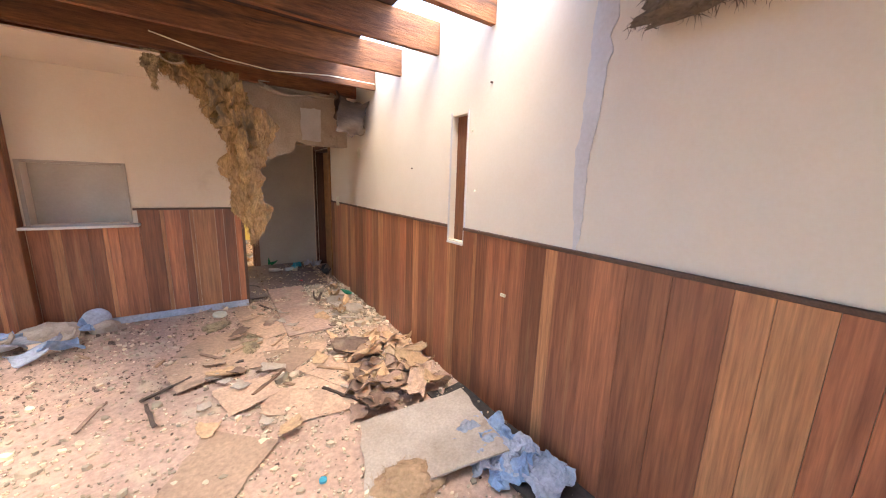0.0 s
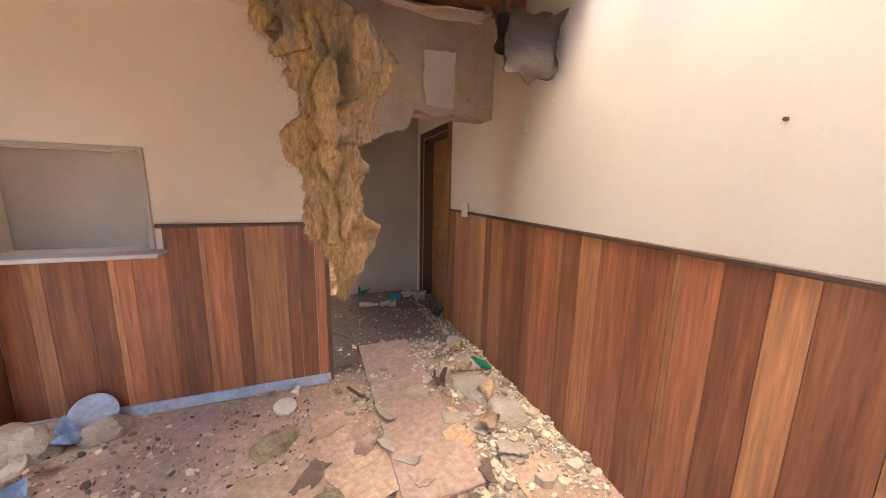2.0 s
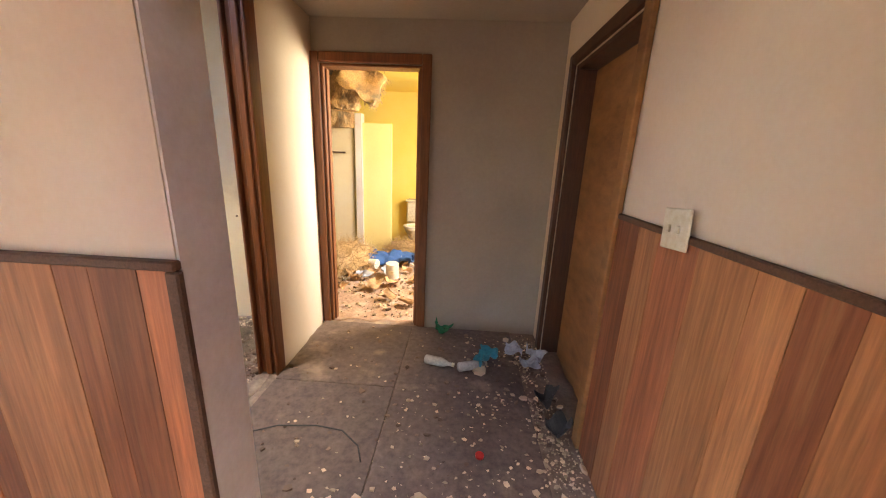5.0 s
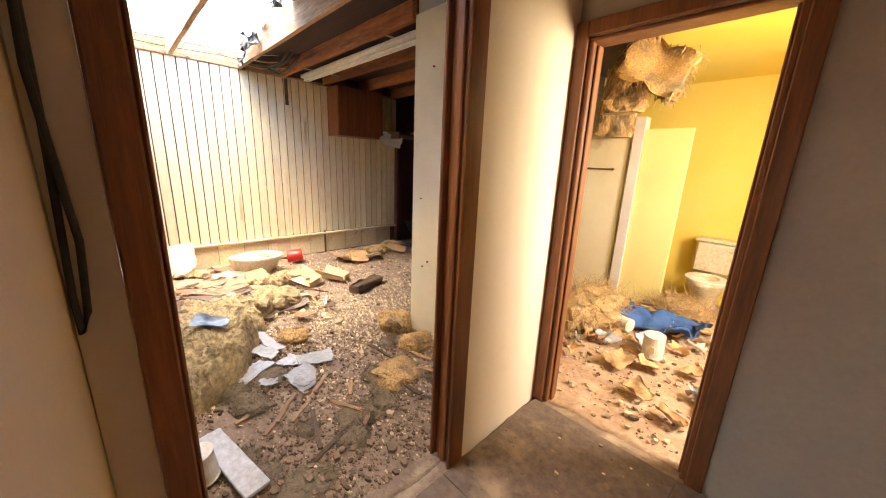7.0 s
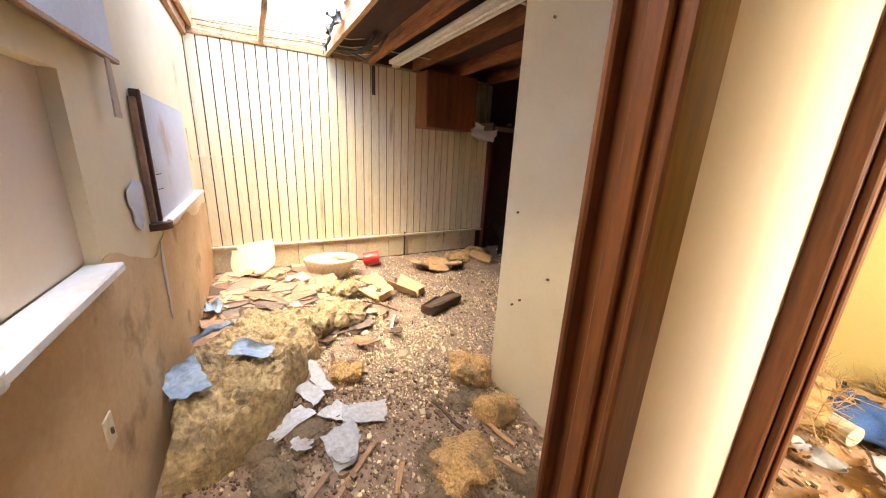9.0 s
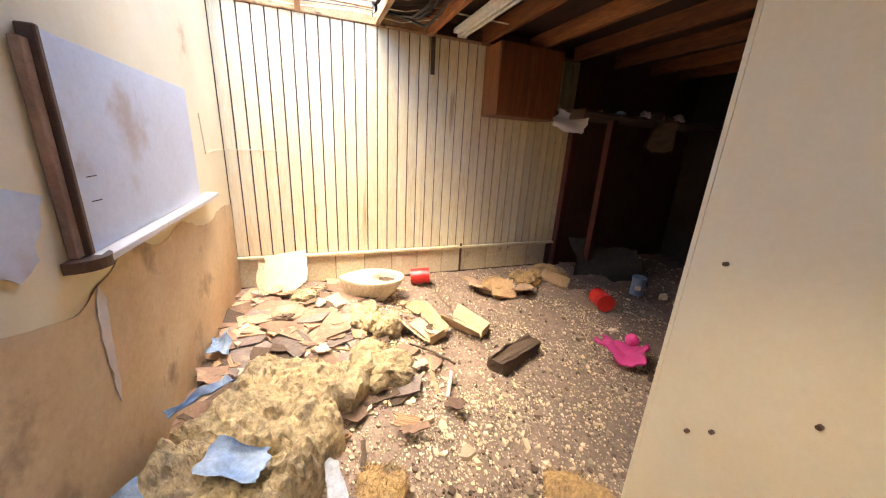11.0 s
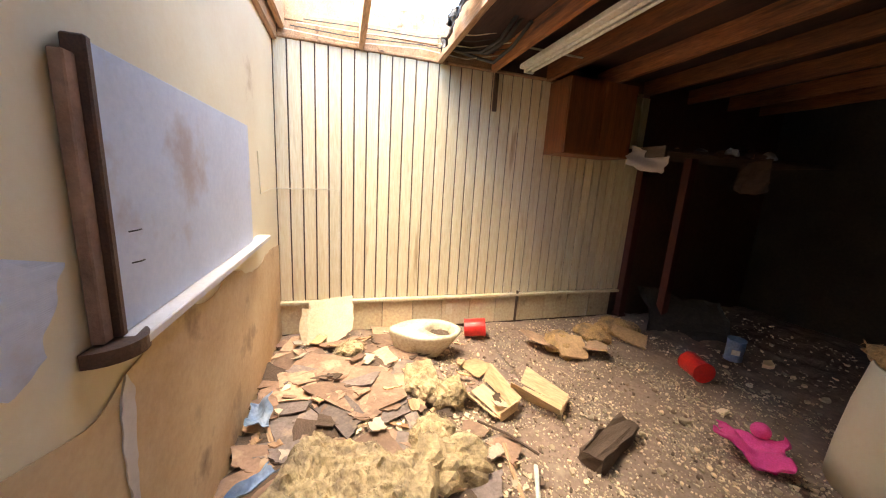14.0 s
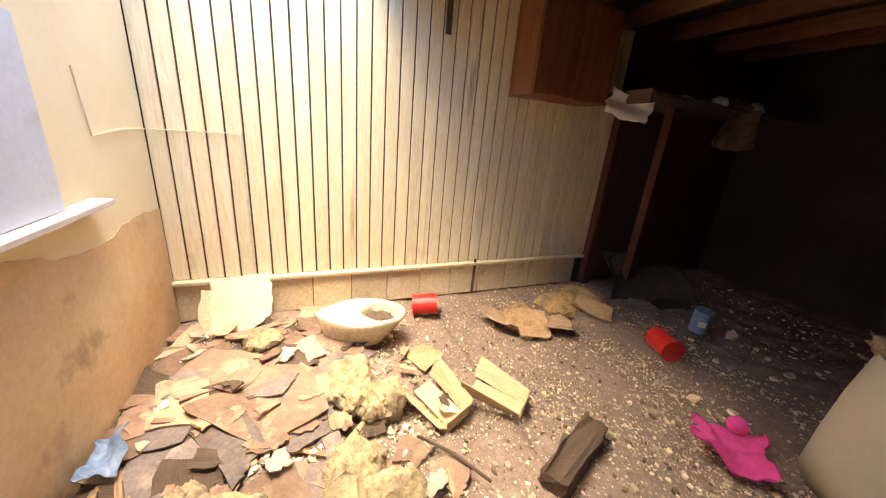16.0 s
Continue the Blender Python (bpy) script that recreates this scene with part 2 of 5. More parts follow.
def sheet(w, d, thick, seed, curl=0.03, ragged=0.15, cells=9):
    """A torn, warped flat piece with thickness, lying on z = 0."""
    r = random.Random(seed)
    bm = bmesh.new()
    turns = [r.uniform(0, 6.28) for _ in range(4)]
    n = cells
    grid = {}
    for side in (0, 1):
        for i in range(n + 1):
            for j in range(n + 1):
                u, v = i / n * 2 - 1, j / n * 2 - 1
                rag = 1 - ragged * (0.5 + 0.5 * noise.noise(Vector((u * 2.3, v * 2.3, seed * 1.7)))) * max(abs(u), abs(v)) ** 3
                x, y = u * w / 2 * rag, v * d / 2 * rag
                z = curl * (0.6 + noise.noise(Vector((u * 1.1, v * 1.1, seed * 2.9))) + 0.8 * (u * math.cos(turns[0]) + v * math.sin(turns[0])) ** 2)
                grid[side, i, j] = bm.verts.new((x, y, max(z, 0) + side * thick))
    for i in range(n):
        for j in range(n):
            bm.faces.new([grid[1, i, j], grid[1, i + 1, j], grid[1, i + 1, j + 1], grid[1, i, j + 1]])
            bm.faces.new([grid[0, i, j], grid[0, i, j + 1], grid[0, i + 1, j + 1], grid[0, i + 1, j]])
    for i in range(n):
        for a, b in (((i, 0), (i + 1, 0)), ((n, i), (n, i + 1)), ((n - i, n), (n - i - 1, n)), ((0, n - i), (0, n - i - 1))):
            bm.faces.new([grid[0, *a], grid[0, *b], grid[1, *b], grid[1, *a]])
    return bm


def lump(rx, ry, rz, seed, rough=0.35, size=0.12, sub=4):
    """A soft irregular clump that sits on z = 0."""
    bm = bmesh.new()
    bmesh.ops.create_icosphere(bm, subdivisions=sub, radius=1.0)
    for v in bm.verts:
        d = v.co.normalized()
        p = Vector((d.x * rx, d.y * ry, d.z * rz))
        f = 1 + rough * noise.fractal(p / size + Vector((seed * 3.7, seed, 0)), 0.8, 2.1, 4)
        v.co = Vector((p.x * f, p.y * f, max(p.z * f + rz * 0.45, -0.01)))
    return bm


def strands(bm, points, count, length, seed, droop=0.5, wide=0.004, spread=1.0):
    """Loose thin fibres that grow from given points."""
    r = random.Random(seed)
    for _ in range(count):
        p = Vector(r.choice(points))
        d = Vector((r.gauss(0, 1), r.gauss(0, 1), r.gauss(0, 1))).normalized() * spread + Vector((0, 0, -droop))
        d.normalize()
        s = d.orthogonal().normalized() * wide * r.uniform(0.5, 1.5)
        q = p + d * length * r.uniform(0.3, 1.0)
        mid = (p + q) / 2 + Vector((r.gauss(0, 1), r.gauss(0, 1), r.gauss(0, 1))) * length * 0.12
        a, b, c, e, f = [bm.verts.new(k) for k in (p - s, p + s, mid + s * 0.7, q, mid - s * 0.7)]
        bm.faces.new((a, b, c, f))
        bm.faces.new((f, c, e))
    return bm


def tube(bm, pts, radius, sides=8, ends=True):
    """A round bar along points; radius is one number or one for each point."""
    pts = [Vector(p) for p in pts]
    rings = []
    for i, p in enumerate(pts):
        d = (pts[min(i + 1, len(pts) - 1)] - pts[max(i - 1, 0)]).normalized()
        u = d.orthogonal().normalized() if i == 0 else (rings[-1][1] - d * rings[-1][1].dot(d)).normalized()
        w = d.cross(u)
        k = radius[i] if isinstance(radius, (list, tuple)) else radius
        rings.append(([bm.verts.new(p + k * (math.cos(a) * u + math.sin(a) * w)) for a in [2 * math.pi * s / sides for s in range(sides)]], u))
    for (a, _), (b, _) in zip(rings, rings[1:]):
        for s in range(sides):
            bm.faces.new((a[s], a[(s + 1) % sides], b[(s + 1) % sides], b[s]))
    if ends:
        bm.faces.new(rings[0][0][::-1])
        bm.faces.new(rings[-1][0])
    return bm


def wall_mesh(axis, at0, at1, lo, hi, z0, z1, holes=()):
    """A wall of thickness at0..at1 across an axis, from lo to hi, with right-angled openings (a, b, low, high)."""
    bm = bmesh.new()
    cuts = sorted({lo, hi, *(h[0] for h in holes), *(h[1] for h in holes)})
    for a, b in zip(cuts, cuts[1:]):
        spans, foot = [], z0
        for h in sorted((h for h in holes if h[0] <= a + 1e-6 and h[1] >= b - 1e-6), key=lambda h: h[2]):
            if h[2] > foot:
                spans.append((foot, h[2]))
            foot = h[3]
        if foot < z1:
            spans.append((foot, z1))
        for c, d in spans:
            box(bm, *((at0, at1, a, b) if axis == "x" else (a, b, at0, at1)), c, d)
    return bm


# ---- setting ----
X_RIGHT, Y_PART, Y_DARK, Y_BACK, X_PLANK = 1.52, 4.69, 4.85, 6.77, -4.65
TOP, DECK_Z, LOW_DECK = 2.55, 2.78, 2.705
ground = structure("ground", boxed(-900, 900, -900, 900, -0.6, -0.12), EARTH, "bare earth round the derelict house", "ground")


def floor_mesh(x0, x1, y0, y1, cell, height):
    nx, ny = int((x1 - x0) / cell), int((y1 - y0) / cell)
    bm = bmesh.new()
    rows = [[bm.verts.new((x0 + (x1 - x0) * i / nx, y0 + (y1 - y0) * j / ny, 0)) for j in range(ny + 1)] for i in range(nx + 1)]
    for v in bm.verts:
        v.co.z = height(v.co.x, v.co.y)
    for i in range(nx):
        for j in range(ny):
            bm.faces.new((rows[i][j], rows[i + 1][j], rows[i + 1][j + 1], rows[i][j + 1]))
    rim = bmesh.ops.extrude_face_region(bm, geom=bm.faces[:])
    for v in (g for g in rim["geom"] if isinstance(g, bmesh.types.BMVert)):
        v.co.z = -0.12
    bmesh.ops.recalc_face_normals(bm, faces=bm.faces[:])
    return bm


def bumps(x, y):
    n = noise.fractal(Vector((x * 1.7, y * 1.7, 0.0)), 0.8, 2.0, 5)
    calm = 0.15 if (-0.3 < x < 1.6 and 4.9 < y < 6.8) else 1.0
    pile = math.exp(-((x + 3.3) ** 2 / 1.2 + (y - 5.5) ** 2 / 0.35)) * 0.07 + math.exp(-((x + 1.7) ** 2 / 0.8 + (y - 4.2) ** 2 / 0.3)) * 0.06
    pile += 0.02 * noise.fractal(Vector((x * 6, y * 6, 3.0)), 0.9, 2.1, 3) * (calm if x > -0.36 else 1.2)
    pile += math.exp(-((x - 1.25) ** 2 / 0.06 + (y - 2.6) ** 2 / 2.0)) * 0.04
    return 0.018 * n * calm + pile - 0.012


floor = structure("floor_front", floor_mesh(-4.64, 1.54, -2.2, 4.78, 0.05, bumps), FLOOR, "dirt-covered floor strewn with plaster rubble", "floor")
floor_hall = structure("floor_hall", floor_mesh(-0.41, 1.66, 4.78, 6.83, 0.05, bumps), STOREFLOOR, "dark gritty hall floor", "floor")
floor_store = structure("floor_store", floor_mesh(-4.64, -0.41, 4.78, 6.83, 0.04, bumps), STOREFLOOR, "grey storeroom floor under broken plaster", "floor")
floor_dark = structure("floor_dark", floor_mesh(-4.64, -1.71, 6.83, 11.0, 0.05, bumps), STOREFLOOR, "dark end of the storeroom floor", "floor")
floor_bath = structure("floor_bath", floor_mesh(-1.71, 1.58, 6.83, 11.0, 0.05, bumps), BATHFLOOR, "pinkish dirt-covered bathroom floor", "floor")
for ob in (floor, floor_hall, floor_store, floor_dark, floor_bath):
    smooth(ob)

wall_right = structure("wall_right", wall_mesh("x", X_RIGHT, X_RIGHT + 0.16, -2.2, 6.77, -0.12, DECK_Z, [(1.99, 2.19, 1.14, 2.07), (5.6, 6.5, -0.12, 2.08)]), PLASTER, "tan plaster wall with a wood wainscot and a narrow slot", "wall")
wall_partition = structure("wall_partition", wall_mesh("y", Y_PART, Y_DARK, -4.65, 0.22, -0.12, DECK_Z, [(-1.47, -0.79, 1.07, 1.645)]), PLASTER, "plaster partition with wainscot and a serving niche", "wall")
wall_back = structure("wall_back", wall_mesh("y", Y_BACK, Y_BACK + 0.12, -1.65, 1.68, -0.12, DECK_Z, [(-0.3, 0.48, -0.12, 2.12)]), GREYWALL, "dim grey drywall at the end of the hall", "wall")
wall_stub = structure("wall_stub", boxed(-0.46, -0.36, 6.0, Y_BACK, -0.12, DECK_Z), PLASTER, "short plaster wall between two doorways", "wall")
wall_plank = structure("wall_plank", boxed(X_PLANK - 0.15, X_PLANK - 0.02, 4.65, 11.0, -0.12, 2.93), CAP, "wall clad in cream painted vertical boards", "wall")
# The unlit end's shade is put into the colour of these two walls.
wall_dark_side = structure("wall_dark_side", boxed(-1.648, -1.53, Y_BACK + 0.12, 11.0, -0.12, DECK_Z), NEARBLACK, "drywall of the dark storeroom, its shade put into the colour", "wall")
wall_far = structure("wall_far", boxed(-4.8, 1.8, 11.0, 11.15, -0.12, DECK_Z), NEARBLACK, "back wall of the house, shade put into its dark colour", "wall")
# Two walls out of view, added to close the room and admit daylight.
wall_left = structure("wall_left", wall_mesh("x", -4.8, -4.65, -2.2, 4.65, -0.12, DECK_Z, [(1.6, 2.9, 0.6, 2.3)]), PLASTER, "unseen plaster wall, added with a window opening to let light in", "wall")
wall_front = structure("wall_front", wall_mesh("y", -2.35, -2.2, -4.8, 1.68, -0.12, DECK_Z, [(-0.6, 0.3, -0.12, 2.1)]), PLASTER, "unseen front plaster wall, added with a doorway to let light in", "wall")
wall_bath_right = structure("wall_bath_right", wall_mesh("x", 1.56, 1.68, Y_BACK + 0.12, 11.0, -0.12, DECK_Z, [(7.3, 8.2, 1.2, 2.3)]), YELLOW, "yellow painted wall with a window opening", "wall")
wall_bath_back = structure("wall_bath_back", boxed(-1.528, 1.56, 9.95, 10.05, -0.12, DECK_Z), YELLOW, "yellow painted bathroom wall", "wall")
wall_bath_left = structure("wall_bath_left", boxed(-1.528, -0.8, 9.1, 9.18, 0, 2.3), CREAM, "pale shaded bathroom wall with a torn top", "wall")
wall_bath_half = structure("wall_bath_half", boxed(-0.66, -0.24, 9.1, 9.18, 0, 1.92), PALEYELLOW, "yellow partition standing below ceiling height", "wall")
ceiling_bath = structure("ceiling_bath", boxed(-0.55, 1.56, Y_BACK + 0.12, 9.95, 2.5, 2.53), YELLOW, "yellow bathroom ceiling", "ceiling")
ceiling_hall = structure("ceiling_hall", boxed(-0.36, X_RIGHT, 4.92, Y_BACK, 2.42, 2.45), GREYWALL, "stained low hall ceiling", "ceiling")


def ragged_board(x0, x1, y0, y1, z0, z1, low, seed, steps=40):
    """An upright sheet along x whose lower edge is eaten away; low(u) gives its height."""
    bm = bmesh.new()
    rows = []
    for i in range(steps + 1):
        u = i / steps
        x = x0 + (x1 - x0) * u
        z = low(u) + 0.05 * noise.noise(Vector((u * 9, seed, 0))) + 0.02 * noise.noise(Vector((u * 31, seed, 0)))
        rows.append([bm.verts.new(c) for c in ((x, y0, z), (x, y1, z), (x, y1, z1), (x, y0, z1))])
    for a, b in zip(rows, rows[1:]):
        for k in range(4):
            bm.faces.new((a[k], a[(k + 1) % 4], b[(k + 1) % 4], b[k]))
    bm.faces.new(rows[0][::-1])
    bm.faces.new(rows[-1])
    bmesh.ops.recalc_face_normals(bm, faces=bm.faces[:])
    return bm


def header_low(u):
    return 1.72 + 0.4 * u if u < 0.48 else 2.02


wall_header = structure("wall_header", ragged_board(0.222, X_RIGHT, Y_PART + 0.01, Y_PART + 0.05, 0, DECK_Z, header_low, 2.0), BROKEN, "rotten drywall header over the hall with a ragged edge", "wall")
part("soffit", boxed(0.85, X_RIGHT - 0.002, Y_PART + 0.054, 4.918, 2.02, 2.05), BROKEN, wall_header)

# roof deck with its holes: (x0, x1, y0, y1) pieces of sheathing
# The holes over x -3..0.2 and x -1.35..-0.5 are unseen, added for light.
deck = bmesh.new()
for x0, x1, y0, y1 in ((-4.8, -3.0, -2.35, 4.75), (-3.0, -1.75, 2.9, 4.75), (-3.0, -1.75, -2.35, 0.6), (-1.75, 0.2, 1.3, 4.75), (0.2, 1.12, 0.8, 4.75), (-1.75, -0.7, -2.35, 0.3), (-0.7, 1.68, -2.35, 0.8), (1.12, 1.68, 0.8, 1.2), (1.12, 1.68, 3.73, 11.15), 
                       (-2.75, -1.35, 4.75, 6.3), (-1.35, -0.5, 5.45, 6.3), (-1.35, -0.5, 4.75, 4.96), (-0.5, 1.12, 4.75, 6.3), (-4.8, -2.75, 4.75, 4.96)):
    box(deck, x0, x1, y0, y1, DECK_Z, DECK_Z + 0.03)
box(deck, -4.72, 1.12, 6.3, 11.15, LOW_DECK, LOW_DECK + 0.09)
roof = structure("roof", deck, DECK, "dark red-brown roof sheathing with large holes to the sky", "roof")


def timber(name, x0, x1, y0, y1, z0, z1, material, label, category, group):
    bm = boxed(x0, x1, y0, y1, z0, z1)
    longest = [e for e in bm.edges if e.calc_length() > 0.5]
    bmesh.ops.subdivide_edges(bm, edges=longest, cuts=14)
    rumple(bm, 0.006, 0.3, y0 + x0)
    return thing(name, bm, material, label, category, group)


for y in (-1.5, -0.85, -0.2, 0.46, 1.12, 1.78, 2.42, 3.08, 3.71):
    timber("ceiling_joist", -4.64, X_RIGHT - 0.004, y - 0.022, y + 0.022, TOP, DECK_Z - 0.004, JOIST, "bare red-brown roof joist over the front room", "joist", "front room joists")
timber("ceiling_joist", -4.64, X_RIGHT - 0.004, 4.30, 4.345, TOP + 0.02, DECK_Z - 0.004, JOIST, "bare red-brown roof joist over the front room", "joist", "front room joists")
for y, near, m in ((5.6, -1.0, PALEJOIST), (6.29, -1.0, PALEJOIST), (6.82, -1.76, JOIST), (7.42, -1.76, JOIST), (8.03, -1.76, JOIST), (8.65, -1.76, JOIST), (9.3, -1.76, JOIST), (9.95, -1.76, JOIST), (10.5, -1.76, JOIST)):
    timber("roof_rafter", X_PLANK + 0.01, near, y - 0.022, y + 0.022, TOP, (DECK_Z if y < 6.5 else LOW_DECK) - 0.004, m, "bare roof rafter over the storeroom, weathered at the hole", "rafter", "storeroom rafters")
timber("wall_plate", X_PLANK + 0.01, -0.5, 4.907, 4.947, TOP - 0.02, TOP + 0.12, PALEJOIST, "splintered timber along the top of the wall", "beam", "storeroom edge beams")
timber("edge_rafter", X_PLANK + 0.01, -0.5, 4.96, 5.005, TOP + 0.06, DECK_Z + 0.1, PALEJOIST, "weathered rafter along the edge of the hole", "rafter", "storeroom edge beams")
for y0, y1 in ((5.01, 5.574), (5.626, 6.264)):
    timber("blocking", -2.06, -2.02, y0, y1, TOP + 0.09, DECK_Z - 0.006, JOIST, "short timber block between rafters", "block", "roof blocks")
for z0, z1 in ((TOP, 2.68), (2.69, 2.92)):
    timber("end_board", X_PLANK - 0.019, X_PLANK + 0.004, 4.95, 6.9, z0, z1, PALEJOIST, "pinkish bare end board under the roof hole", "board", "roof end boards")

# remaining front room ceiling, with a torn edge
bm = bmesh.new()
torn = [(-0.30, 3.74), (-0.42, 3.95), (-0.1, 4.1), (-0.2, 4.3), (0.15, 4.4), (0.2, 4.68)]
loop = [(-1.69, 3.74)] + torn + [(-1.69, 4.68)]
f = bm.faces.new([bm.verts.new((x, y, TOP - 0.03)) for x, y in loop])
for v in (g for g in bmesh.ops.extrude_face_region(bm, geom=[f])["geom"] if isinstance(g, bmesh.types.BMVert)):
    v.co.z += 0.014
bmesh.ops.recalc_face_normals(bm, faces=bm.faces[:])
ceiling = structure("ceiling", bm, PLASTER, "remaining plasterboard ceiling with a torn edge", "ceiling")
structure("ceiling_left", boxed(-4.64, -1.64, 3.74, 4.68, TOP - 0.03, TOP - 0.016), PLASTER, "plasterboard ceiling beyond the timber beam", "ceiling")

# timber post and beam at the partition
post = base("timber_post", pose(-1.575, 4.628, 0), "red-brown square timber post against the partition", "post")
part("shaft", boxed(-0.06, 0.06, -0.06, 0.06, 0, 2.36, 0.006), CASING, post)
timber("ceiling_beam", -1.635, -1.515, -2.19, 4.685, 2.362, TOP - 0.034, CASING, "dark timber ceiling beam resting on the post", "beam", "")


# wainscot boards, as parts of their walls
def wainscot(axis, face, out, lo, hi, z1, parent, seed, skip=(), light=0.25):
    r = random.Random(seed)
    a = lo
    while a < hi - 0.01:
        w = min(r.choice((0.035, 0.08, 0.11, 0.14, 0.18, 0.2)), hi - a)
        top = z1
        for s0, s1, zs in skip:
            if a + w > s0 and a < s1:
                top = zs
        b0, b1 = a + 0.001, a + w - 0.001
        d = 0.012 + r.uniform(0, 0.002)
        lohi = sorted((face, face + out * d))
        bm = boxed(*lohi, b0, b1, 0.0, top) if axis == "x" else boxed(b0, b1, *lohi, 0.0, top)
        part("board", bm, PANEL2 if w < 0.05 or r.random() < light else PANEL, parent)
        a += w


wainscot("x", X_RIGHT, -1, -2.2, 1.99, 1.235, wall_right, 5)
wainscot("x", X_RIGHT, -1, 1.99, 2.19, 1.12, wall_right, 8)
wainscot("x", X_RIGHT, -1, 2.19, 5.528, 1.235, wall_right, 6)
wainscot("y", Y_PART, -1, -4.64, -1.64, 1.2, wall_partition, 7)
wainscot("y", Y_PART, -1, -1.51, -0.72, 1.04, wall_partition, 9, light=0.15)
wainscot("y", Y_PART, -1, -0.72, 0.21, 1.2, wall_partition, 10, light=0.1)
for x0, x1, y0, y1 in ((X_RIGHT - 0.022, X_RIGHT - 0.001, -2.2, 1.985), (X_RIGHT - 0.022, X_RIGHT - 0.001, 2.195, 5.528)):
    part("cap_rail", boxed(x0, x1, y0, y1, 1.235, 1.258, 0.004), CAP, wall_right)
for x0, x1 in ((-4.64, -1.64), (-0.75, 0.235)):
    part("cap_rail", boxed(x0, x1, Y_PART - 0.024, Y_PART - 0.001, 1.2, 1.222, 0.004), CAP, wall_partition)
part("baseboard", rumple(boxed(-1.51, 0.215, Y_PART - 0.034, Y_PART - 0.016, 0, 0.075, 0.004), 0.004, 0.2), PAPER, wall_partition, "dusty pale baseboard")
part("corner_trim", boxed(0.205, 0.236, Y_PART - 0.02, Y_PART + 0.0, 0, 1.198, 0.004), CAP, wall_partition)
part("slot_board", boxed(X_RIGHT + 0.05, X_RIGHT + 0.07, 1.985, 2.195, 1.13, 2.09), CASING, wall_right, "brown board inside the slot")
for a in ((1.982, 1.992, 1.12, 2.09), (2.187, 2.195, 1.12, 2.09), (1.982, 2.2, 1.115, 1.13)):
    part("slot_edge", rumple(boxed(X_RIGHT - 0.014, X_RIGHT - 0.002, *a), 0.004, 0.08), ENDWALL, wall_right)
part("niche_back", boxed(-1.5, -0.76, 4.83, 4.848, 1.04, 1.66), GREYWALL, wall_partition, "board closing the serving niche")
niche_shelf = thing("niche_shelf", boxed(-1.512, -0.7, Y_PART - 0.16, 4.828, 1.042, 1.068, 0.005), ENDWALL, "white painted shelf in the serving niche, dusty", "shelf")
for x0, x1, z0, z1 in ((-1.5, -1.47, 1.07, 1.67), (-0.79, -0.76, 1.07, 1.67), (-1.47, -0.79, 1.645, 1.67)):
    part("niche_trim", boxed(x0, x1, Y_PART - 0.012, Y_PART - 0.001, z0, z1, 0.003), GREYWALL, wall_partition)


# Paler slab: skylight on the partition end is put into its colour.
part("end_board", boxed(0.222, 0.228, Y_PART + 0.002, 4.848, 0, 2.41), ENDWALL, wall_partition, "white drywall end of the partition, made paler for skylight on it")


# doorways
def casing(name, spans, label, material=CASING):
    ob = base(name, pose(0, 0, 0), label, "door frame")
    ob["kind"] = "structure"
    for s in spans:
        part("trim", boxed(*s, bevel=0.005), material, ob)
    return ob


casing("door_frame_bath", ((-0.37, -0.3, 6.745, 6.768, 0, 2.19), (0.48, 0.55, 6.745, 6.768, 0, 2.19), (-0.298, 0.478, 6.745, 6.768, 2.12, 2.19),
                           (-0.3, -0.275, 6.772, 6.9, 0, 2.1), (0.455, 0.48, 6.772, 6.9, 0, 2.1), (-0.3, 0.48, 6.772, 6.9, 2.1, 2.118),
                           (-0.274, -0.262, 6.81, 6.86, 0, 2.09), (0.442, 0.454, 6.81, 6.86, 0, 2.09)), "brown wooden door frame of the yellow bathroom")
casing("door_frame_store", ((-0.358, -0.34, 5.94, 6.04, 0, 2.5), (-0.48, -0.342, 5.974, 5.998, 0, 2.5), (-0.43, -0.39, 5.955, 5.973, 0, 2.5), (-0.482, -0.464, 5.94, 6.04, 0, 2.5),
                            (-0.48, -0.34, 4.934, 5.0, 0, 2.5), (-0.42, -0.38, 5.002, 5.014, 0, 2.5)), "brown wooden door frame of the storeroom opening")
casing("door_frame_near", ((1.49, 1.518, 5.53, 5.6, 0, 2.15), (1.522, 1.67, 5.6, 5.62, 0, 2.08)), "worn brown near side of the hall door frame", DOORWOOD)
casing("door_frame_hall", ((1.49, 1.518, 6.5, 6.57, 0, 2.15), (1.49, 1.518, 5.602, 6.498, 2.08, 2.15),
                           (1.522, 1.67, 6.475, 6.5, 0, 2.08), (1.522, 1.67, 5.621, 6.474, 2.05, 2.08)), "dark brown door frame in the hall", DARKCASING)
door_hall = tagged(part("door_hall", boxed(1.645, 1.69, 5.622, 6.473, -0.04, 2.048, 0.003), DOORWOOD), "closed scuffed brown flush door in the hall", "door", "", "structure")

# cream boards, ledge and wall tiles
r = random.Random(3)
y = 4.905
while y < 8.7:
    w = 0.107
    bm = boxed(X_PLANK - 0.018, X_PLANK + r.uniform(-0.001, 0.002), y + 0.006, y + w - 0.006, 0.335, 2.548, 0.003)
    part("plank", bm, PLANKS, wall_plank)
    y += w
part("ledge", rumple(boxed(X_PLANK - 0.018, X_PLANK + 0.045, 4.905, 8.72, 0.30, 0.33, 0.004), 0.003, 0.1), PLANKS, wall_plank)
y = 4.905
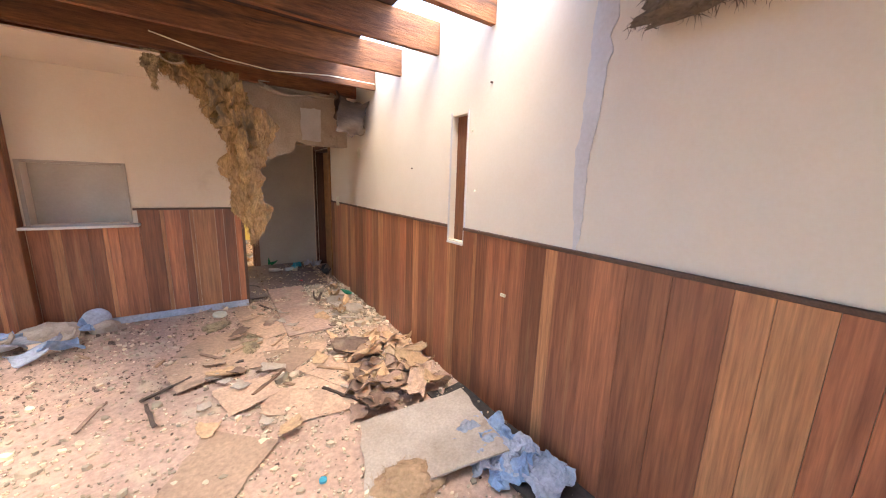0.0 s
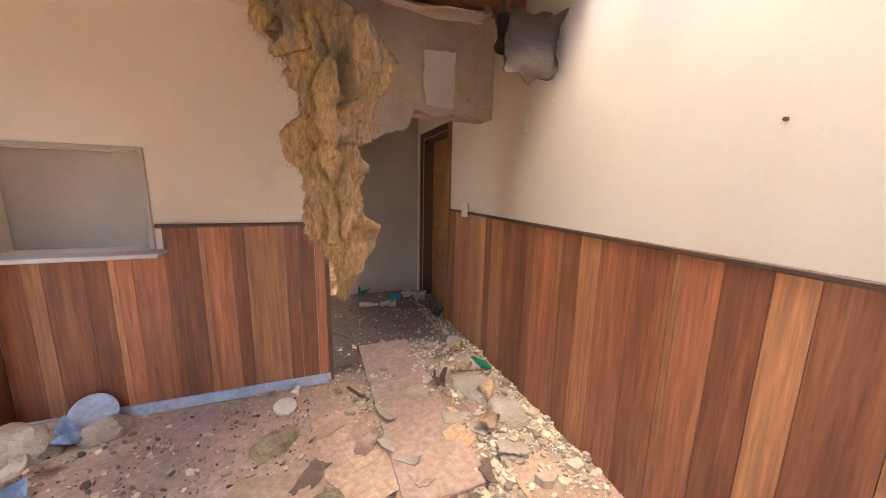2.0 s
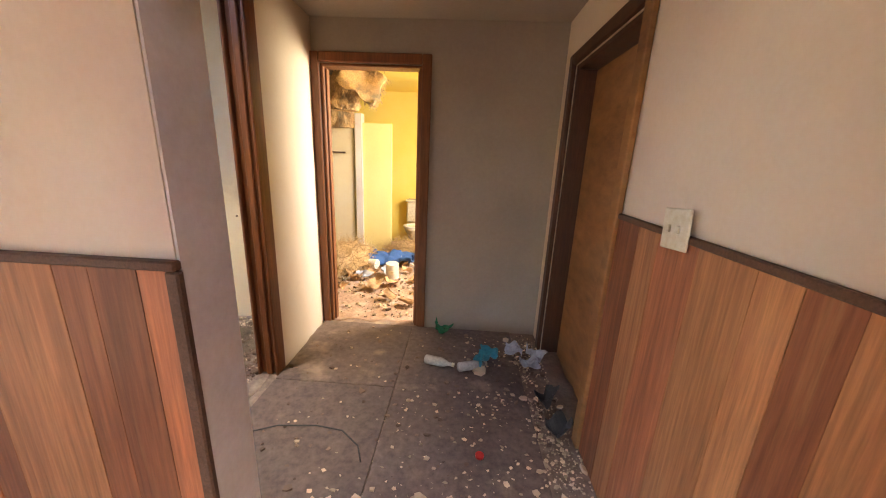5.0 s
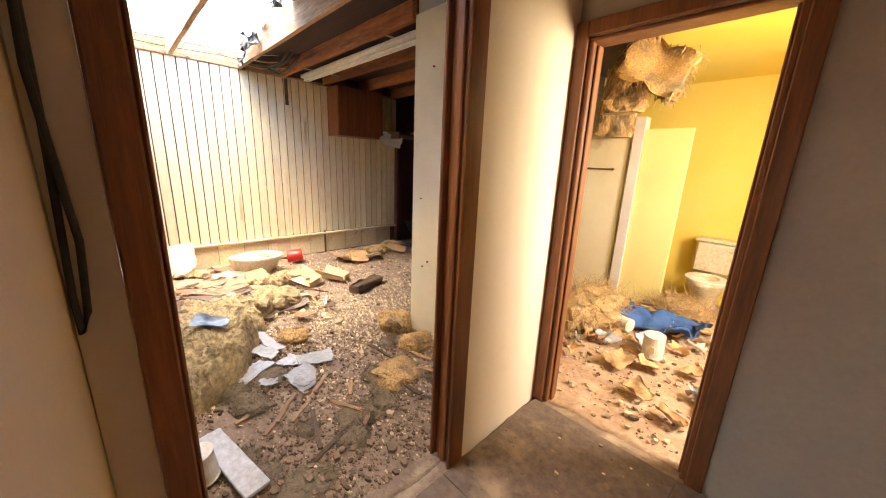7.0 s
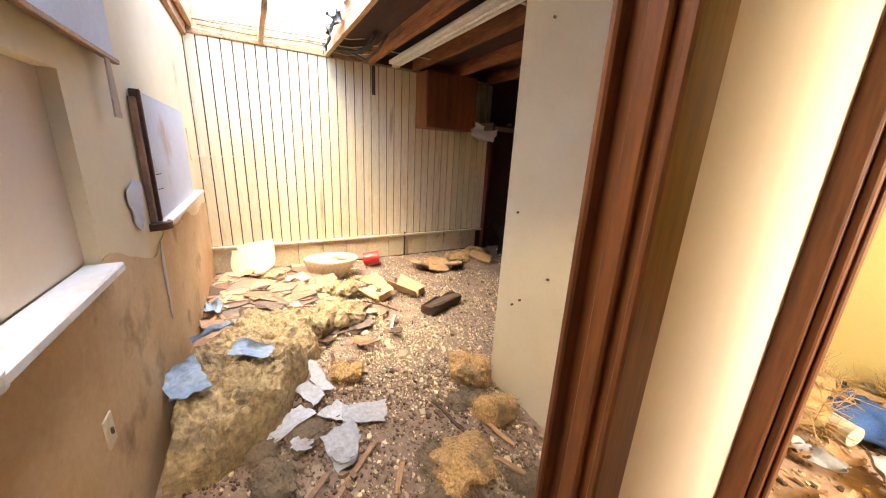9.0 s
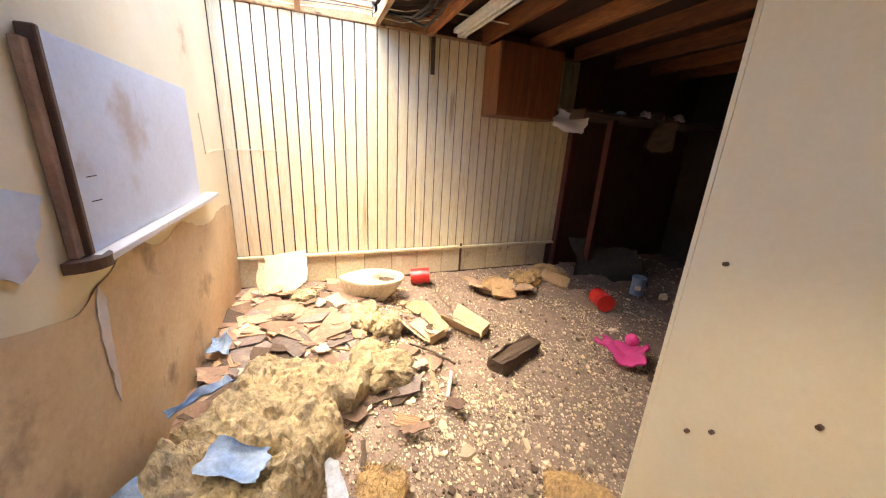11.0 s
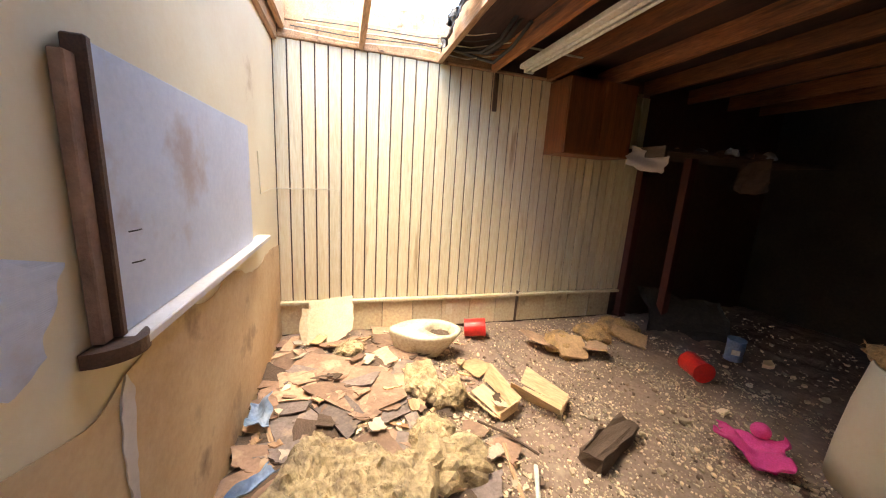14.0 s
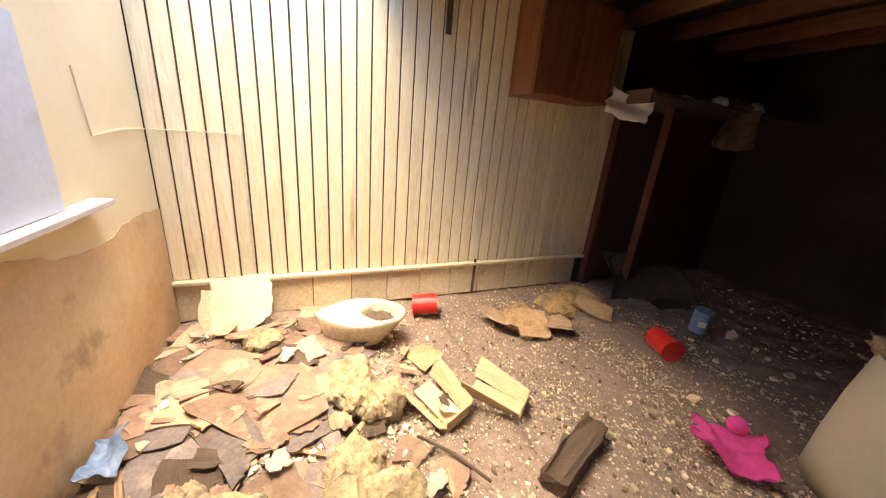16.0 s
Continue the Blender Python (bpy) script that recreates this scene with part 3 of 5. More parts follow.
while y < 8.6:
    part("tile", boxed(X_PLANK - 0.018, X_PLANK + 0.006, y + 0.003, y + 0.307, 0.0, 0.296, 0.003), TILE, wall_plank)
    y += 0.31
part("top_moulding", boxed(X_PLANK - 0.018, X_PLANK + 0.02, 4.905, 8.72, 2.55, 2.575, 0.005), PALEJOIST, wall_plank)
def stain_sheet():
    """The lower skin of the wall, with an uneven upper edge."""
    bm = ragged_board(-4.646, -0.9, 4.9075, 4.9105, 0, -0.05, lambda u: 0.86 + 0.2 * u + 0.16 * noise.noise(Vector((u * 7, 3, 1))), 5.0, 120)
    return bm


wall_dark_left = structure("wall_dark_left", wall_mesh("y", Y_DARK + 0.002, 4.905, -4.648, -0.482, -0.1, TOP - 0.03, [(-1.64, -0.82, 1.035, 1.7)]), CREAM, "cream plaster wall of the storeroom", "wall")
structure("wall_dark_dado", stain_sheet(), OCHRE, "brown water-stained lower wall of the storeroom", "wall")
structure("wall_store", boxed(-1.648, -0.484, Y_BACK - 0.014, Y_BACK - 0.002, -0.05, TOP), CREAM, "pale plaster wall of the storeroom", "wall")
structure("wall_store_end", boxed(-1.665, -1.65, Y_BACK - 0.014, Y_BACK + 0.118, -0.05, TOP), CREAM, "end of the pale plaster wall", "wall")

structure("wall_stub_near", boxed(-0.46, -0.36, 4.852, 4.932, -0.05, DECK_Z), PLASTER, "short plaster return beside the storeroom opening", "wall")
# floor boards in the hall
for x0, x1, y0, y1 in ((-0.34, 0.45, 4.86, 5.9), (0.456, 1.3, 5.16, 6.74), (-0.34, 0.45, 5.906, 6.74)):
    part("floor_board", boxed(x0, x1, y0, y1, 0.002, 0.012, 0.002), SUBFLOOR, floor_hall)
part("floor_board", boxed(0.48, 0.93, 3.45, 5.15, 0.006, 0.024, 0.003), FLOOR, floor_hall, "dusty pale loose plank")

# ---- things ----
def clump(x, y, z, rx, ry, rz, seed, turn=0, material=WOOL, label="torn clump of yellow glass wool insulation on the floor", name="insulation_clump", group="insulation clumps", fuzz=500):
    bm = lump(rx, ry, rz, seed)
    pts = [v.co.copy() for v in bm.verts if v.co.z > 0.005]
    strands(bm, pts, fuzz * 2, 0.05, seed, 0.1, 0.0014)
    ob = thing(name, bm, material, label, "insulation", group)
    ob.matrix_world = pose(x, y, z, 0, 0, turn)
    return ob


# hanging insulation
def hanging():
    spine = [(-0.42, 3.9, 2.54), (-0.24, 3.92, 2.5), (-0.04, 3.94, 2.42), (0.14, 3.96, 2.28), (0.24, 3.97, 2.1), (0.24, 3.98, 1.88), (0.21, 4.0, 1.66), (0.24, 4.01, 1.44), (0.27, 4.02, 1.24), (0.3, 4.03, 1.05), (0.29, 4.04, 0.9)]
    wide = [0.03, 0.07, 0.11, 0.15, 0.17, 0.15, 0.135, 0.12, 0.115, 0.06, 0.02]
    bm = bmesh.new()
    n, sides = 200, 110
    rings = []
    for i in range(n + 1):
        s = i / n * (len(spine) - 1)
        k = min(int(s), len(spine) - 2)
        f = s - k
        p = Vector(spine[k]).lerp(Vector(spine[k + 1]), f)
        w = wide[k] * (1 - f) + wide[k + 1] * f
        d = (Vector(spine[k + 1]) - Vector(spine[k])).normalized()
        side = Vector((d.z, 0, -d.x))
        ring = []
        for j in range(sides):
            a = 2 * math.pi * j / sides
            q = p + side * math.cos(a) * w + Vector((0, 1, 0)) * math.sin(a) * w * 0.6
            c = Vector((q.x * 11, q.y * 11, q.z * 3.0))
            fold = abs(noise.noise(Vector((q.x * 16, q.y * 16, q.z * 2.5 + 7)))) - 0.25
            rib = abs(math.sin(4.5 * a + 2.2 * noise.noise(Vector((0.4 * a, p.z * 2.2, 2.0))) + 1.3 * p.z))
            q += (q - p) * 0.55 * (rib ** 0.6 - 0.6)
            q += (q - p) * (0.6 * noise.fractal(c, 0.75, 2.1, 5) - 0.9 * fold) + 0.03 * noise.noise_vector(q * 12) + 0.011 * noise.noise_vector(q * 45)
            ring.append(bm.verts.new(q))
        rings.append(ring)
    for a, b in zip(rings, rings[1:]):
        for j in range(sides):
            bm.faces.new((a[j], a[(j + 1) % sides], b[(j + 1) % sides], b[j]))
    bm.faces.new(rings[0][::-1])
    bm.faces.new(rings[-1])
    pts = [v.co.copy() for v in bm.verts]
    strands(bm, pts, 9000, 0.06, 4, 1.4, 0.0011, 0.8)
    return bm


batt = base("hanging_insulation", pose(0, 0, 0), "long torn batt of soiled glass wool hanging from the ceiling", "insulation")
wool = smooth(part("wool", hanging(), WOOLDARK, batt))
bm = bmesh.new()
tube(bm, [(-0.38, 3.8, 2.76), (-0.37, 3.8, 2.6), (-0.38, 3.8, 2.45), (-0.36, 3.8, 2.3)], [0.04, 0.06, 0.05, 0.015], 16)
bmesh.ops.subdivide_edges(bm, edges=bm.edges[:], cuts=3)
rumple(bm, 0.03, 0.06, 3)
strands(bm, [v.co.copy() for v in bm.verts], 900, 0.05, 8, 1.0, 0.003)
part("tuft", bm, WOOL, wool, "brighter yellow tuft of wool")
bm = sheet(0.34, 0.16, 0.006, 12, 0.05, 0.5)
bm.transform(pose(-0.3, 3.9, 2.5, 15, 22, 5))
part("paper_backing", bm, BROKEN, batt, "torn tan paper backing")

# torn ceiling strips at the header
for i, (x, y, z, w, d, rx, ry, rz) in enumerate(((0.85, 4.3, 2.47, 1.0, 0.3, 16, 2, 2), (1.3, 4.2, 2.36, 0.42, 0.4, 75, 8, 20), (1.05, 4.685, 2.25, 0.26, 0.42, 88, 0, 2), (1.34, 3.98, 2.27, 0.4, 0.5, 82, 8, -14))):
    ob = thing("torn_drywall", sheet(w, d, 0.009, 40 + i, 0.02 if i == 2 else 0.06, 0.15 if i == 2 else 0.55, 22), (BROKEN, DARKWOOD, ENDWALL, DARKWOOD)[i], "torn drywall strip hanging from the hall ceiling", "drywall", "torn drywall strips")
    ob.matrix_world = pose(x, y, z, rx, ry, rz)
bm = tube(bmesh.new(), [(1.5, 3.66, 2.6), (1.0, 3.6, 2.58), (0.5, 3.62, 2.53), (0.1, 3.63, 2.56), (-0.35, 3.66, 2.66)], 0.005, 6)
smooth(thing("roof_cable", bm, IVORY, "pale loose cable along the roof joists", "cable"))


# switch plates
def plate(x, y, z, turn, label, w=0.115, h=0.115, tilt=0, two=True, name="switch_plate"):
    ob = base(name, pose(x, y, z, 0, 0, turn) @ pose(0, 0, 0, 0, tilt, 0), label, "switch plate")
    part("cover", boxed(-w / 2, w / 2, -0.008, 0, -h / 2, h / 2, 0.003), IVORY, ob)
    for u in ((-0.023, 0.023) if two else (0,)):
        part("toggle", boxed(u - 0.005, u + 0.005, -0.016, -0.008, -0.012, 0.012, 0.002), CAP if not two else IVORY, ob)
    return ob


plate(X_RIGHT - 0.024, 5.115, 1.27, -90, "tilted ivory double switch plate over the wainscot", 0.13, 0.13, -5)
plate(X_RIGHT - 0.001, 4.24, 1.92, -90, "painted switch box high on the plaster wall", 0.09, 0.13, 0)
plate(-1.79, Y_PART - 0.015, 0.44, 0, "ivory wall outlet in the wainscot", 0.07, 0.115, 0, False, "wall_outlet")
bm = rumple(boxed(X_RIGHT - 0.025, X_RIGHT - 0.012, 1.5, 1.54, 0.86, 0.88), 0.003, 0.05)
thing("torn_latch", bm, IVORY, "broken ivory stub on the wainscot", "stub")


# long tear in the plaster of the front room, with hanging wool above it
def ragged_patch(w, h, seed, rows=60):
    """A thin torn flake, w wide and h long with wandering edges, lying in the xy plane."""
    bm = bmesh.new()
    line = []
    for i in range(rows + 1):
        u = i / rows
        y = (u - 0.5) * h
        half = w / 2 * (0.35 + 0.65 * u) * min(1.0, 6 * u + 0.1, 6 * (1 - u) + 0.1)
        mid = 0.3 * w * noise.noise(Vector((y * 2.5, seed, 4.0)))
        left = mid - half * (1 + 0.5 * noise.noise(Vector((y * 14, seed, 1.0))))
        right = mid + half * (1 + 0.5 * noise.noise(Vector((y * 14, seed, 7.0))))
        cells = [left + (right - left) * k / 4 for k in range(5)]
        top = [bm.verts.new((x, y, 0.004 + 0.003 * noise.noise(Vector((x * 30, y * 30, seed))))) for x in cells]
        line.append((top, bm.verts.new((left, y, 0.0)), bm.verts.new((right, y, 0.0))))
    for (a, al, ar), (b, bl, br) in zip(line, line[1:]):
        for k in range(4):
            bm.faces.new((a[k], a[k + 1], b[k + 1], b[k]))
        bm.faces.new((al, a[0], b[0], bl))
        bm.faces.new((a[4], ar, br, b[4]))
    return bm


ob = thing("peeling_strip", ragged_patch(0.13, 1.46, 710), ENDWALL, "ragged pale tear in the plaster skin of the wall", "plaster")
ob.matrix_world = pose(X_RIGHT - 0.001, 1.03, 1.93, 90, 3, -90)
bm = lump(0.08, 0.3, 0.09, 71, 0.6, 0.08)
strands(bm, [v.co.copy() for v in bm.verts], 900, 0.06, 9, 0.8, 0.003)
ob = thing("ceiling_insulation", bm, MATTED, "dark wool drooping from the roof edge", "insulation")
ob.matrix_world = pose(1.4, 0.45, 2.2)
bm = tube(bmesh.new(), [(-2.05, 3.9, 2.525), (-1.95, 3.9, 2.1), (-1.84, 3.9, 1.65), (-1.78, 3.9, 1.4), (-1.76, 3.9, 1.15), (-1.78, 3.9, 0.95)], [0.03, 0.05, 0.09, 0.12, 0.1, 0.03], 14)
bmesh.ops.subdivide_edges(bm, edges=bm.edges[:], cuts=3, use_grid_fill=True)
rumple(rumple(bm, 0.05, 0.12, 5), 0.02, 0.04, 6)
thing("hanging_rag", bm, BLUEFOIL, "torn pale sheet hanging from the ceiling beside the partition", "sheet")

# boards over the serving openings of the storeroom
bd = base("pinned_board", pose(0, 0, 0), "white board over a serving opening with a dark edge strip", "board")
part("panel", boxed(-3.64, -2.385, 4.93, 4.942, 1.078, 1.735, 0.002), WHITEBOARD, bd)
part("edge_strip", boxed(-2.383, -2.362, 4.908, 4.952, 1.078, 1.74, 0.004), CAP, bd)
part("side_trim", boxed(-2.36, -2.325, 4.908, 4.935, 1.078, 1.70, 0.003), BOARD, bd)
for z in (1.32, 1.24):
    part("nail", tube(bmesh.new(), [(-2.45, 4.94, z), (-2.452, 4.96, z + 0.005), (-2.465, 4.962, z + 0.006)], 0.002, 5), BLACK, bd)
sh = base("serving_shelf", pose(0, 0, 0), "worn white shelf with a rounded end under the board", "shelf", "serving shelves")
bm = rumple(boxed(-3.9, -2.37, 4.908, 4.99, 1.047, 1.075, 0.004), 0.004, 0.12)
part("top", bm, ENDWALL, sh)
bm = tube(bmesh.new(), [(-2.37, 4.908, 1.055), (-2.33, 4.908, 1.055)], 0.001, 4)
bmesh.ops.create_cone(bm, cap_ends=True, segments=24, radius1=0.085, radius2=0.085, depth=0.036, matrix=pose(-2.37, 4.908, 1.057))
bmesh.ops.bisect_plane(bm, geom=bm.verts[:] + bm.edges[:] + bm.faces[:], plane_co=(0, 4.908, 0), plane_no=(0, -1, 0), clear_outer=True)
part("rounded_end", bm, CAP, sh, "dark worn shelf end")
sh2 = base("serving_shelf", pose(0, 0, 0), "worn white shelf with a rounded end under a boarded niche", "shelf", "serving shelves")
part("top", rumple(boxed(-1.62, -0.9, 4.86, 4.97, 1.04, 1.072, 0.006), 0.004, 0.1), WHITEBOARD, sh2)
bm = bmesh.new()
bmesh.ops.create_cone(bm, cap_ends=True, segments=24, radius1=0.062, radius2=0.062, depth=0.034, matrix=pose(-0.9, 4.908, 1.055))
bmesh.ops.bisect_plane(bm, geom=bm.verts[:] + bm.edges[:] + bm.faces[:], plane_co=(0, 4.908, 0), plane_no=(0, -1, 0), clear_outer=True)
part("rounded_end", bm, WHITEBOARD, sh2)
fr = base("boarded_niche", pose(0, 0, 0), "brown timber frame round a boarded niche", "frame")
part("upright", boxed(-0.93, -0.84, 4.862, 4.9, 1.074, 1.698, 0.004), CASING, fr)
part("board", boxed(-1.638, -0.94, 4.853, 4.86, 1.074, 1.698), PLASTER, fr)
hs = base("wall_sheet", pose(0, 0, 0), "stained loose wall panel with a bottom batten", "panel")
part("panel", rumple(boxed(-2.09, -0.9, 4.93, 4.942, 1.82, 2.52), 0.006, 0.3), WHITEBOARD, hs)
part("batten", boxed(-2.11, -0.9, 4.93, 4.955, 1.80, 1.819, 0.003), CASING, hs)
part("strip", rumple(boxed(-2.01, -1.95, 4.944, 4.95, 1.58, 1.799), 0.008, 0.15), BROKEN, hs, "dangling pale wooden strip")
bm = lump(0.026, 0.014, 0.085, 33, 0.9, 0.03)
ob = thing("torn_plaster", bm, BROKEN, "burst patch of plaster on the panel", "plaster")
ob.matrix_world = pose(-1.785, 4.945, 2.06, 0, -28, 0)
bm = tube(bmesh.new(), [(-0.352, 4.875, 2.41), (-0.35, 4.88, 1.9), (-0.345, 4.872, 1.5), (-0.345, 4.86, 1.2), (-0.342, 4.862, 1.12), (-0.345, 4.875, 1.16), (-0.342, 4.885, 1.3), (-0.34, 4.868, 1.6), (-0.35, 4.886, 2.0), (-0.352, 4.89, 2.41)], 0.006, 6)
smooth(thing("hanging_cable", bm, BLACK, "black cable hanging down the wall by the opening", "cable"))

# wall cabinet
cab = base("wall_cabinet", pose(X_PLANK + 0.005, 7.46, 1.84), "red-brown wooden wall cabinet under the rafters", "cabinet")
part("side", boxed(0, 0.32, 0.0, 0.02, 0, 0.69, 0.002), CASING, cab)
part("side", boxed(0, 0.32, 0.76, 0.78, 0, 0.69, 0.002), CASING, cab)
part("bottom", boxed(0, 0.318, 0.022, 0.758, 0.0, 0.02), CASING, cab)
part("top", boxed(0, 0.318, 0.022, 0.758, 0.67, 0.69), CASING, cab)
for a in (0.004, 0.392):
    part("door", boxed(0.322, 0.34, a, a + 0.384, 0.004, 0.686, 0.003), CASING, cab)

# fluorescent lamp
lamp = base("strip_light", pose(-3.2, 7.08, 2.54), "dead white fluorescent strip light under the rafters", "strip light")
housing = part("housing", boxed(-1.25, 1.25, -0.085, 0.055, 0.008, 0.05, 0.006), WHITEMETAL, lamp)
for v in (-0.026, 0.026):
    part("tube", tube(bmesh.new(), [(-1.2, v, -0.008), (1.2, v, -0.008)], 0.013, 12), WHITEMETAL, lamp)
for u in (-0.9, 0.9):
    part("hanger", boxed(u - 0.012, u + 0.012, -0.24, 0.32, 0.051, 0.058), GREY, lamp)
for u in (-1.22, 1.22):
    part("socket", boxed(u - 0.015, u + 0.015, -0.046, 0.046, -0.025, 0.01, 0.003), WHITEMETAL, housing)

# torn roofing felt and loose wires at the roof hole
for i, (x, y, z, w, h, turn) in enumerate(((-3.75, 6.25, 2.66, 0.5, 0.2, 4), (-4.05, 6.24, 2.58, 0.22, 0.34, -14), (-3.45, 6.27, 2.76, 0.4, 0.12, 10), (-2.95, 6.26, 2.79, 0.25, 0.08, 0))):
    bm = rumple(sheet(w, h, 0.004, 750 + i, 0.05, 0.8, 18), 0.03, 0.06, i)
    ob = thing("roofing_felt", bm, BLACK if i != 2 else GREY, "torn strip of roofing felt hanging off the rafter", "roofing felt", "torn felt strips")
    ob.matrix_world = pose(x, y, z, 80, turn, 0)
for i in range(5):
    z, s = 2.6 + 0.03 * i, 0.05 * i
    bm = tube(bmesh.new(), [(-4.6, 5.0 + s, z), (-4.59, 5.5, z - 0.02 + s * 0.2), (-4.58, 6.1, z + 0.02), (-4.5 + s, 6.5, z - 0.03), (-4.3 + s, 6.9, z + 0.02)], 0.0045, 5)
    thing("roof_wire", bm, BLACK if i % 2 else IVORY, "loose wire strung along the roof end board", "wire", "roof wires")

# dark corner
for x, y in ((-4.6, 8.76), (-4.28, 9.05)):
    p = base("shelf_post", pose(x, y, 0), "dark red painted timber post in the storeroom", "post", "red posts")
    part("shaft", rumple(boxed(-0.045, 0.045, -0.045, 0.045, 0, 1.9, 0.004), 0.006, 0.5), REDPOST, p)
    part("foot", boxed(-0.055, 0.055, -0.055, 0.055, 0, 0.03, 0.004), REDPOST, p)
rack = base("storage_rack", pose(-4.45, 9.4, 1.9), "dark plank rack on red posts, piled with scraps", "rack")
part("plank", rumple(boxed(-0.2, 0.5, -1.06, 1.4, 0.0, 0.03), 0.01, 0.3), DARKWOOD, rack)
part("rail", boxed(-0.2, 0.5, -1.1, -1.065, -0.05, 0.05), DARKWOOD, rack)
ob = thing("paper_flap", sheet(0.42, 0.26, 0.005, 61, 0.05, 0.4, 14), ENDWALL, "torn paper flap hanging off the rack", "paper")
ob.matrix_world = pose(-4.14, 8.3, 1.79, 62, 14, 40)
# Board toned near-black to carry the corner's shade.
ob = thing("leaning_sheet", rumple(sheet(1.1, 0.9, 0.01, 62, 0.1, 0.4), 0.03, 0.3), NEARBLACK, "sheet of board slumped against the rack, shade put into its colour", "board")
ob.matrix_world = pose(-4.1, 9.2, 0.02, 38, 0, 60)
# Pale rag given a dark brown so that it reads as dim.
ob = thing("hanging_cloth", rumple(sheet(0.28, 0.4, 0.01, 63, 0.1, 0.4), 0.05, 0.15), DARKWOOD, "rag hanging in the dark corner, its dimness put into a brown colour", "cloth")
ob.matrix_world = pose(-4.0, 9.5, 1.72, 85, 0, 50)
pb = base("fibre_drum", pose(-2.12, 8.24, 0, 0, 3, 0), "pale standing drum with dirty wool heaped in its top", "drum")
bm = bmesh.new()
levels = []
for rad, z in ((0.3, 0.0), (0.302, 0.2), (0.296, 0.45), (0.29, 0.7), (0.278, 0.7), (0.285, 0.3), (0.285, 0.02)):
    levels.append([bm.verts.new((rad * math.cos(2 * math.pi * k / 40), rad * math.sin(2 * math.pi * k / 40), z)) for k in range(40)])
for a, b in zip(levels, levels[1:]):
    for k in range(40):
        bm.faces.new((a[k], a[(k + 1) % 40], b[(k + 1) % 40], b[k]))
bm.faces.new(levels[0][::-1])
bm.faces.new(levels[-1])
smooth(part("shell", rumple(bm, 0.012, 0.25), CREAM, pb))
bm = lump(0.25, 0.25, 0.1, 81)
strands(bm, [v.co.copy() for v in bm.verts], 700, 0.07, 81, 0.2, 0.003)
bm.transform(pose(0, 0, 0.66))
part("wool", bm, WOOLDARK, pb)


# toilets
def bowl_mesh(length=0.62, wide=0.37, high=0.39):
    """A toilet pedestal with an open bowl; its back is at y = 0."""
    bm = bmesh.new()
    n = 32

    def ring(y0, y1, w, z, taper=0.55):
        out = []
        for k in range(n):
            a = 2 * math.pi * k / n
            c, s = math.cos(a), math.sin(a)
            y = (y0 + y1) / 2 + s * (y1 - y0) / 2
            x = c * w / 2 * (1.0 if s > 0 else 1 - taper * s * s)
            out.append(bm.verts.new((x, y, z)))
        return out
    L = length
    rings = [ring(0.03, L * 0.72, 0.24, 0), ring(0.04, L * 0.7, 0.22, 0.05), ring(0.06, L * 0.72, 0.2, 0.14), ring(0.04, L * 0.86, 0.27, 0.24), ring(0.0, L * 0.97, wide * 0.96, high - 0.05), ring(0.0, L, wide, high - 0.02),
             ring(0.005, L - 0.005, wide - 0.01, high), ring(L - 0.33, L - 0.045, wide - 0.11, high), ring(L - 0.32, L - 0.055, wide - 0.13, high - 0.03), ring(L - 0.3, L - 0.12, wide - 0.2, high - 0.16), ring(L - 0.28, L - 0.18, 0.07, high - 0.2)]
    for a, b in zip(rings, rings[1:]):
        for k in range(n):
            bm.faces.new((a[k], a[(k + 1) % n], b[(k + 1) % n], b[k]))
    bm.faces.new(rings[0][::-1])
    bm.faces.new(rings[-1])
    return bm


L_HOLE = 0.43
loose = base("toilet_bowl", pose(-4.12, 5.83, -0.13, -1, 3, -8), "loose cream porcelain toilet bowl standing in rubble", "toilet bowl")
smooth(part("pedestal", bowl_mesh(), CHINA, loose))
bm = rumple(lump(0.095, 0.105, 0.02, 9, 0.3, 0.06), 0.008, 0.03)
bm.transform(pose(0, L_HOLE, 0.315))
part("dirt_fill", bm, DARKWOOD, loose, "brown dirt lying in the bowl")
toilet = base("toilet", pose(0.12, 9.78, 0.0, 0, 0, 176), "white porcelain toilet with its tank in the yellow bathroom", "toilet")
smooth(part("pedestal", bowl_mesh(), CHINA, toilet))
bm = boxed(-0.22, 0.22, -0.12, 0.08, 0.385, 0.74, 0.025)
tank = part("tank", bm, CHINA, toilet)
part("tank_lid", boxed(-0.235, 0.235, -0.13, 0.095, 0.742, 0.78, 0.012), CHINA, tank)
part("flush_lever", tube(bmesh.new(), [(-0.16, 0.082, 0.68), (-0.16, 0.1, 0.68), (-0.09, 0.105, 0.675)], 0.008, 8), GREY, tank)
bm = bmesh.new()
n = 28
rings = []
for w, l0, l1, z in ((0.37, 0.18, 0.62, 0.393), (0.37, 0.18, 0.62, 0.41), (0.24, 0.25, 0.55, 0.413), (0.24, 0.25, 0.55, 0.393)):
    rings.append([bm.verts.new((math.cos(2 * math.pi * k / n) * w / 2, (l0 + l1) / 2 + math.sin(2 * math.pi * k / n) * (l1 - l0) / 2, z)) for k in range(n)])
for a, b in zip(rings, rings[1:] + rings[:1]):
    for k in range(n):
        bm.faces.new((a[k], a[(k + 1) % n], b[(k + 1) % n], b[k]))
part("seat", bm, WHITEMETAL, toilet)


